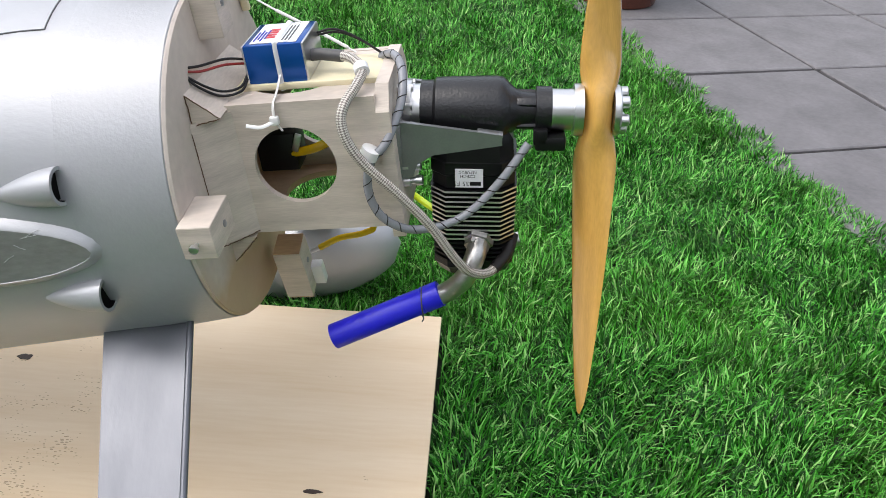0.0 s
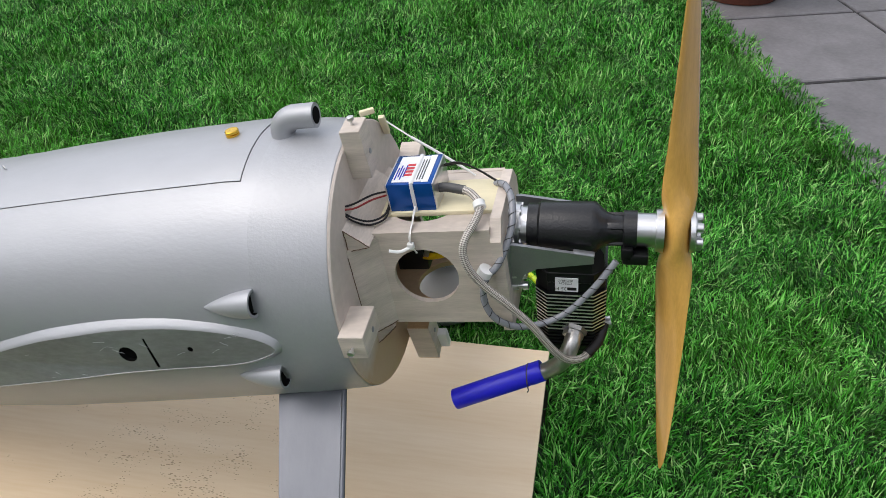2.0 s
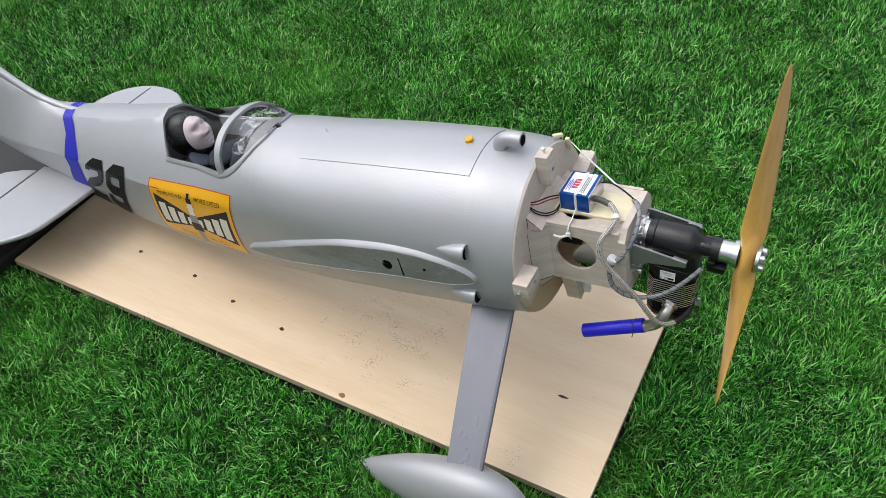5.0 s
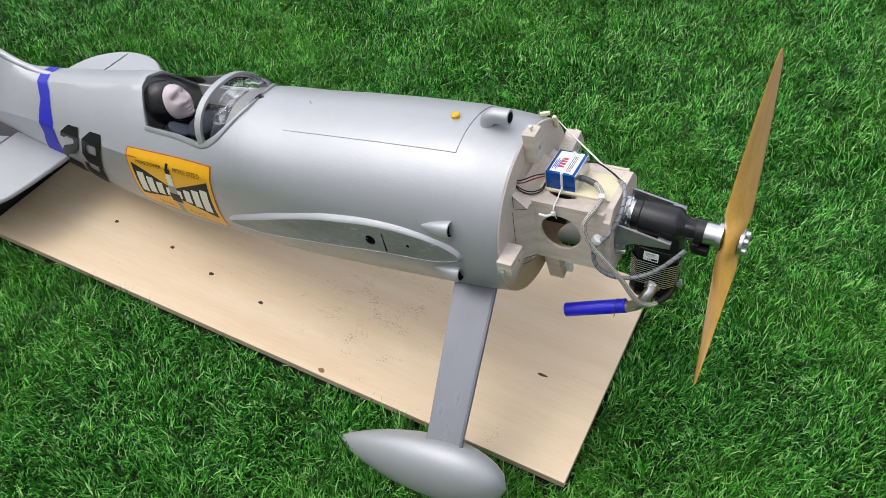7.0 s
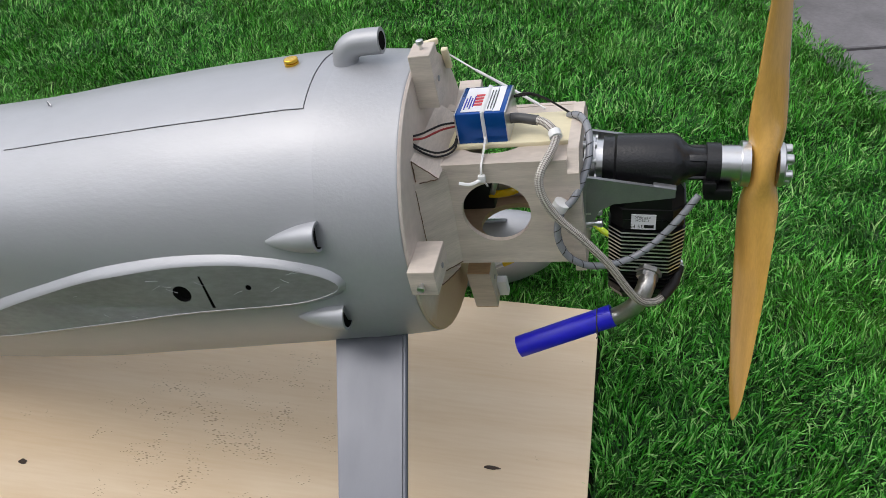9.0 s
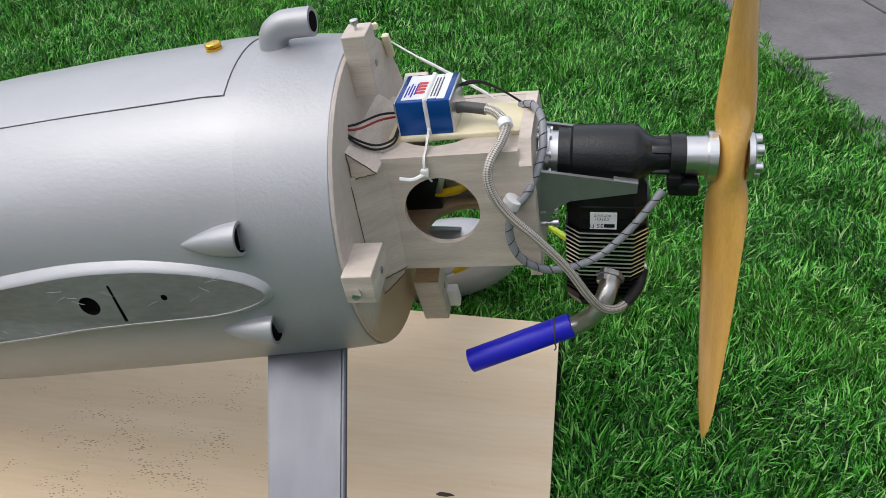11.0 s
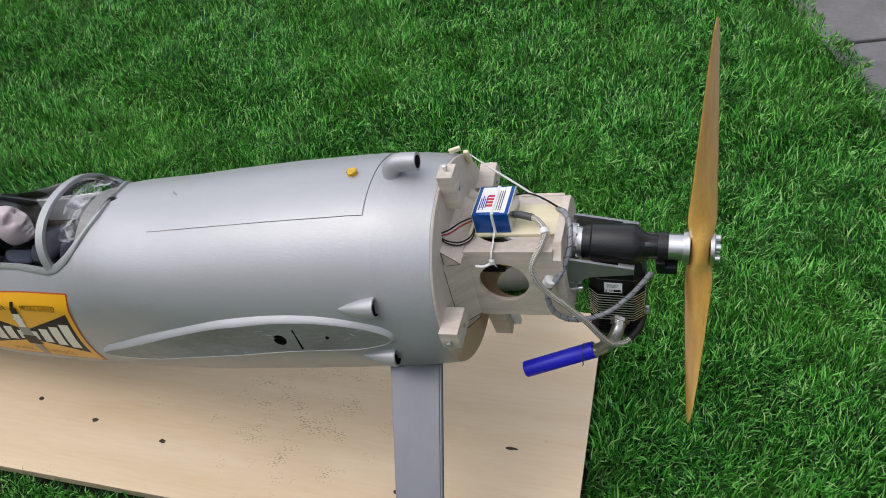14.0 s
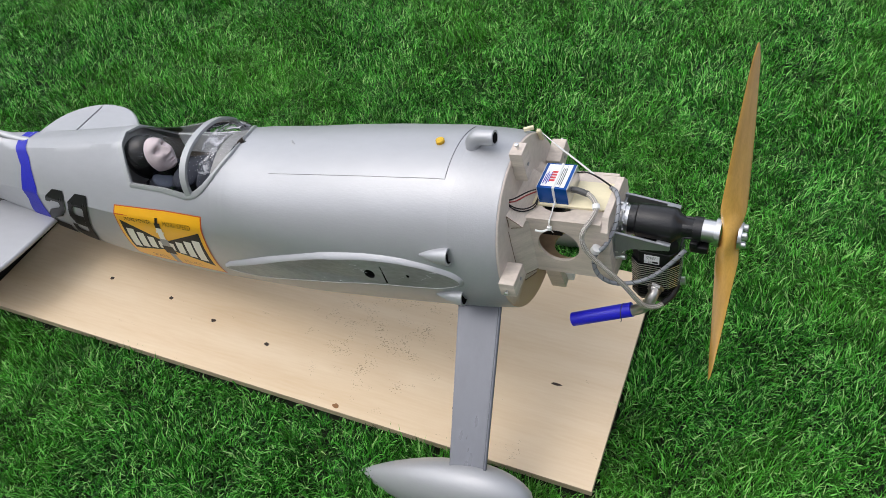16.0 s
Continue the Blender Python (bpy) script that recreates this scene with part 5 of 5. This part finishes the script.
# ---- undercarriage ----
def leg(side):
    bm = bmesh.new()
    rings = []
    for i in range(9):
        t = i / 8
        c = Vector((0, side * (0.070 + (0.288 - 0.070) * t), -0.085 + (-0.232 + 0.085) * t))
        le, te = -0.0275 + (-0.003 + 0.0275) * t, -0.0940 + (-0.056 + 0.0940) * t
        mid, half = (le + te) / 2, (le - te) / 2
        out = Vector((0, -0.56 * side, -0.83)).cross(Vector((1, 0, 0))).normalized()
        ring = []
        for k in range(20):
            a = 2 * math.pi * k / 20
            s = math.cos(a)
            th = 0.0075 * (1 - 0.35 * t) * math.sin(a) * (1 - 0.45 * max(0, -s))
            ring.append(Vector((mid + half * s, c.y, c.z)) + out * th)
        rings.append(ring)
    add_loft(bm, rings)
    edge_line = [Vector((-0.0265 + 0.0245 * k / 4, side * (0.070 + 0.218 * k / 4), -0.085 - 0.147 * k / 4)) for k in range(5)]
    strut = part("undercarriage_leg", bm, LEG_SILVER, plane, "grey painted faired undercarriage leg", smooth=60)
    part("leading_edge", tube(edge_line, 0.0026, 12, 3), LEG_SILVER, strut, "round grey leading edge strip", smooth=60)
    bm = bmesh.new()
    rings = []
    for i in range(29):
        t = i / 28
        x = 0.068 - 0.310 * t
        h = 0.058 * (math.sqrt(max(1 - ((t - 0.34) / 0.34) ** 2, 0)) if t < 0.34 else math.cos((t - 0.34) / 0.66 * math.pi / 2) ** 0.85 * 0.97 + 0.03 * (1 - t))
        h = max(h, 0.011 * math.sqrt(max(0.0, 1 - t)) * 2.2 if t > 0.8 else 0.0, 0.0006)
        zc = -0.269 - 0.049 * t ** 1.3
        c = Vector((x, side * 0.290, zc))
        rings.append(circle(c, (0, 1, 0), (0, 0, 1), h * 0.70, 28, h))
    add_loft(bm, rings)
    part("wheel_fairing", bm, SILVER, strut, "silver teardrop wheel fairing", smooth=60)


leg(-1)
leg(1)

# ---- tail ----
def tail_surface(side):
    le = [(x, y * 1.03) for x, y in [(-0.952, 0.04), (-0.955, 0.10), (-0.962, 0.17), (-0.974, 0.21), (-1.012, 0.247), (-1.055, 0.272), (-1.105, 0.283)]]
    te = [(x, y * 1.03) for x, y in [(-1.144, 0.283), (-1.185, 0.272), (-1.220, 0.247), (-1.240, 0.21), (-1.248, 0.15), (-1.248, 0.11), (-1.22, 0.080), (-1.180, 0.062), (-1.146, 0.055)]]
    fixed = le + [(-1.138, 0.2925), (-1.138, 0.04)]
    ob = part("tailplane", plate([(x, side * y) for x, y in fixed], 0.010, axes((-0.012, 0, -0.082), (1, 0, 0), (0, 1, 0))), SILVER, plane, "silver rounded tailplane", smooth=20)
    part("elevator", plate([(x, side * y) for x, y in te], 0.009, axes((-0.012, 0, -0.0815), (1, 0, 0), (0, 1, 0))), SILVER, ob, "silver elevator", smooth=20)
    rim = [Vector((x - 0.012, side * y, -0.077)) for x, y in le + te[:6]]
    part("edge_bead", tube(rim, 0.0052, 10, 4), SILVER, ob, smooth=60)


tail_surface(-1)
tail_surface(1)
def tape_sheet():
    bm = bmesh.new()
    rings = []
    for i in range(6):
        ring = []
        for k in range(81):
            a = -150 + 300 * k / 80
            if a < 0:
                ring.append(skin(-1.016 + 0.026 * i / 5, radians(a), 0.0009))
                continue
            back = float(np.interp(abs(a), (0, 50, 110, 150), (-1.016, -0.986, -0.996, -1.034)))
            front = float(np.interp(abs(a), (0, 35, 84, 150), (-0.990, -0.960, -0.944, -0.972)))
            ring.append(skin(back + (front - back) * i / 5, radians(a), 0.0009))
        rings.append(ring)
    add_loft(bm, rings, close=False)
    return bm


fin_line = [(-0.90, 0.050), (-0.98, 0.060), (-1.04, 0.068), (-1.11, 0.089), (-1.19, 0.138), (-1.26, 0.190), (-1.33, 0.215), (-1.36, 0.18), (-1.36, -0.03), (-1.20, -0.03)]
part("tail_fin", plate(fin_line, 0.014, axes((0, 0.007, 0), (1, 0, 0), (0, 0, 1))), SILVER, plane, "silver tail fin", smooth=20)
part("fin_bead", tube([Vector((x, 0, z)) for x, z in fin_line[:8]], 0.0072, 12, 4), SILVER, plane, smooth=60)
part("tape_band", tape_sheet(), TAPE, plane, "blue cloth tape wrapped round the tail", smooth=40)

# ---- race number and sticker ----
def number_at(u, v, lift=0.0019):
    """u along, v down the two digits, 0 to 1."""
    return skin(-0.908 + 0.124 * u - 0.080 * v, radians(79 + 73 * v), lift)


def strokes(name, path, width, spot, material, parent, label=""):
    """One unbroken mitred stroke along the path."""
    pts = [Vector(p) for p in path]
    rings = []
    for i, p in enumerate(pts):
        d0 = (p - pts[i - 1]).normalized() if i else None
        d1 = (pts[i + 1] - p).normalized() if i < len(pts) - 1 else None
        n0, n1 = ((Vector((-d.y, d.x)) if d is not None else None) for d in (d0, d1))
        n0, n1 = n0 or n1, n1 or n0
        m = (n0 + n1).normalized()
        m = m * (width / 2 / max(0.5, m.dot(n0)))
        if rings:
            q, mq = rings[-1]
            rings += [(q.lerp(p, k / 4), mq.lerp(m, k / 4)) for k in (1, 2, 3)]
        rings.append((p, m))
    bm = bmesh.new()
    add_loft(bm, [[spot(p.x + m.x * s, p.y + m.y * s) for s in (-1, -0.5, 0, 0.5, 1)] for p, m in rings], close=False)
    return part(name, bm, material, parent, label, smooth=0)


two = [(0.13, 0.27), (0.13, 0.20), (0.27, 0.10), (0.73, 0.10), (0.87, 0.20), (0.87, 0.38), (0.73, 0.48), (0.27, 0.60), (0.13, 0.72), (0.13, 0.90), (0.99, 0.90)]
nine = [(0.13, 0.68), (0.13, 0.80), (0.27, 0.90), (0.73, 0.90), (0.87, 0.80), (0.87, 0.20), (0.73, 0.10), (0.27, 0.10), (0.13, 0.20), (0.13, 0.44), (0.27, 0.54), (0.75, 0.54)]
strokes("race_number", two, 0.24, lambda u, v: number_at(u * 0.46, v), DECAL_BLACK, plane, "black block numeral two")
strokes("race_number", nine, 0.24, lambda u, v: number_at(0.54 + u * 0.46, v), DECAL_BLACK, plane, "black block numeral nine")


def sticker_at(u, v, lift=0.0005):
    top = 80.8 + (76.3 - 80.8) * u
    return skin(-0.722 + 0.211 * u - 0.032 * v, radians(top + (144.5 - top) * v), lift)


def sheet(u0, v0, u1, v1, lift, nu=20, nv=20):
    bm = bmesh.new()
    add_loft(bm, [[sticker_at(u0 + (u1 - u0) * i / nu, v0 + (v1 - v0) * k / nv, lift) for k in range(nv + 1)] for i in range(nu + 1)], close=False)
    return bm


sticker = part("sticker", sheet(0, 0, 1, 1, 0.0005), DECAL_RED, plane, "orange and black advertising sticker", smooth=60)
part("sticker_field", sheet(0.012, 0.015, 0.988, 0.985, 0.0008), DECAL_ORANGE, sticker, "orange sticker ground", smooth=60)
for a, b in ((0.05, 0.5), (0.5, 0.95)):
    bm = bmesh.new()
    rings = []
    for i in range(13):
        u = a + (b - a) * i / 12
        k = abs(u - 0.5) / 0.45
        lo, hi = 0.58 - 0.32 * k, 0.73 + 0.13 * k
        rings.append([sticker_at(u, lo + (hi - lo) * j / 12, 0.0011) for j in range(13)])
    add_loft(bm, rings, close=False)
    part("sticker_wing", bm, DECAL_BLACK, sticker, "black flared band", smooth=60)
for i in range(8):
    u = 0.125 + 0.107 * i
    k = abs(u - 0.5) / 0.45
    lo, hi = 0.61 - 0.22 * k, 0.71 + 0.10 * k
    bm = bmesh.new()
    w = 0.034 + 0.010 * k
    slant = 0.012
    add_loft(bm, [[sticker_at(u + s * w - slant * (j / 6 - 0.5), lo + (hi - lo) * j / 6, 0.0014) for j in range(7)] for s in (-1, -0.5, 0, 0.5, 1)], close=False)
    part("sticker_bar", bm, DECAL_WHITE, sticker, "cream printed bar", smooth=60)
for u0, v0, u1, v1, k in ((0.485, 0.12, 0.515, 0.20, DECAL_BLACK), (0.470, 0.20, 0.530, 0.30, DECAL_BLACK), (0.468, 0.30, 0.532, 0.52, DECAL_WHITE), (0.455, 0.37, 0.545, 0.40, DECAL_WHITE), (0.452, 0.52, 0.548, 0.66, mat("grey_print", (0.25, 0.25, 0.25), 0.4)), (0.440, 0.66, 0.560, 0.80, DECAL_BLACK), (0.470, 0.80, 0.530, 0.97, mat("grey_print", (0.25, 0.25, 0.25), 0.4))):
    part("sticker_plug", sheet(u0, v0, u1, v1, 0.0017, 4, 6), k, sticker, "printed plug drawing", smooth=60)


def sticker_text(body, u, v, high, wide, material):
    vs, fs = lettering(body, 1.0)
    xs = [p[0] for p in vs]
    ys = [p[1] for p in vs]
    sx, sy = wide / (max(xs) - min(xs)), high / (max(ys) - min(ys))
    bm = bmesh.new()
    made = [bm.verts.new(sticker_at(u + (x - (max(xs) + min(xs)) / 2) * sx, v - (y - (max(ys) + min(ys)) / 2) * sy, 0.0020)) for x, y, _ in vs]
    for f in fs:
        bm.faces.new([made[i] for i in f])
    part("sticker_lettering", bm, material, sticker, smooth=0)


sticker_text("MORE POWER", 0.28, 0.20, 0.075, 0.31, DECAL_BLACK)
sticker_text("MORE SPEED", 0.725, 0.19, 0.075, 0.31, DECAL_BLACK)
sticker_text("SPARK", 0.33, 0.90, 0.055, 0.19, mat("brown_print", (0.35, 0.14, 0.03), 0.4))
sticker_text("PLUGS", 0.69, 0.90, 0.055, 0.19, mat("brown_print", (0.35, 0.14, 0.03), 0.4))

# ---- case under the tail ----
case = thing("tool_case", "black plastic case lying under the tail", "case", pose(-1.137, -0.10, 0.0, 0, 0, -2.2))
part("shell", box((-0.20, 0.15, 0.022), (0.40, 0.44, 0.044), bevel=0.006), mat("black_plastic", (0.010, 0.010, 0.010), 0.6, 0, 0.2, 60, 0.1), case)

# ---- patio ----
patio = tagged(thing("pavement", "grey concrete paving slabs beside the lawn", "pavement", Matrix.Translation((0, 0, 0))), kind="structure")
bm = bmesh.new()
mid = CROSS + V * 2.4 + U * -1.2
add_box(bm, (0, 0, 0.003), (5.6, 7.2, 0.006), m=Matrix(((V.x, -U.x, 0, mid.x), (V.y, -U.y, 0, mid.y), (0, 0, 1, 0), (0, 0, 0, 1))))
part("bedding", bm, JOINT, patio, "dark sand under the slabs", smooth=0)
slab = None
rng = random.Random(3)
for i in range(-1, 7):
    for j in range(-9, 5):
        c = CROSS + V * (SIZE * (i + 0.5)) + U * (SIZE * (j + 0.5))
        turn_z = math.degrees(math.atan2(V.y, V.x)) + rng.uniform(-0.25, 0.25)
        m = pose(c.x, c.y, 0.006 + rng.uniform(-0.001, 0.001), rng.uniform(-0.15, 0.15), rng.uniform(-0.15, 0.15), turn_z)
        if slab is None:
            bm = bmesh.new()
            h = SIZE / 2 - 0.0055
            add_loft(bm, [[(h * a, h * b, -0.004) for a, b in ((-1, -1), (1, -1), (1, 1), (-1, 1))], [(h * a, h * b, 0.004) for a, b in ((-1, -1), (1, -1), (1, 1), (-1, 1))], [((h - 0.003) * a, (h - 0.003) * b, 0.0065) for a, b in ((-1, -1), (1, -1), (1, 1), (-1, 1))]])
            slab = mesh_from(bm, "slab", PAVER, 0)
        ob = new("slab", slab)
        ob.parent = patio
        ob.matrix_basis = m

# ---- plant pot on the patio ----
pot = thing("plant_pot", "brown glazed plant pot standing on the patio", "plant pot", pose(0.580, 1.805, 0.012))
part("pot_body", turn((0, 0, 0), (0, 0, 0.3), [(0, 0.095), (0.004, 0.106), (0.03, 0.112), (0.10, 0.128), (0.20, 0.145), (0.26, 0.150), (0.28, 0.158), (0.30, 0.158), (0.301, 0.145), (0.26, 0.138)], 48), POT, pot, smooth=50)
part("pot_soil", turn((0, 0, 0.255), (0, 0, 0.26), [(0, 0.137), (0.005, 0.137)], 32), SOIL, pot, "dark potting soil")

# ---- the garden round about, outside the view ----
HEDGE = mat("hedge", (0.05, 0.09, 0.03), 0.8, 0, 0.6, 3, 0.5, 12)
for k, (c, s) in enumerate((((0, 9, 1.1), (24, 1.0, 2.2)), ((-9, 0, 1.1), (1.0, 18, 2.2)), ((10, 0, 1.1), (1.0, 18, 2.2)))):
    tagged(part("wall_%d" % (k + 1), box(c, s, bevel=0.2), HEDGE, smooth=60), "clipped green hedge closing the garden", "hedge", kind="structure")
# unseen pale wall added behind the camera to bounce fill and block low sky
PLASTER = mat("fill_wall_plaster", (0.74, 0.71, 0.67), 0.85, 0, 0.25, 3, 0.3, 60)
tagged(part("wall_4", box((-1.0, -4.0, 1.4), (16.0, 0.3, 2.8), bevel=0.01), PLASTER, smooth=20), "unseen rough pale plaster wall added to fill and block light", "wall", kind="structure")
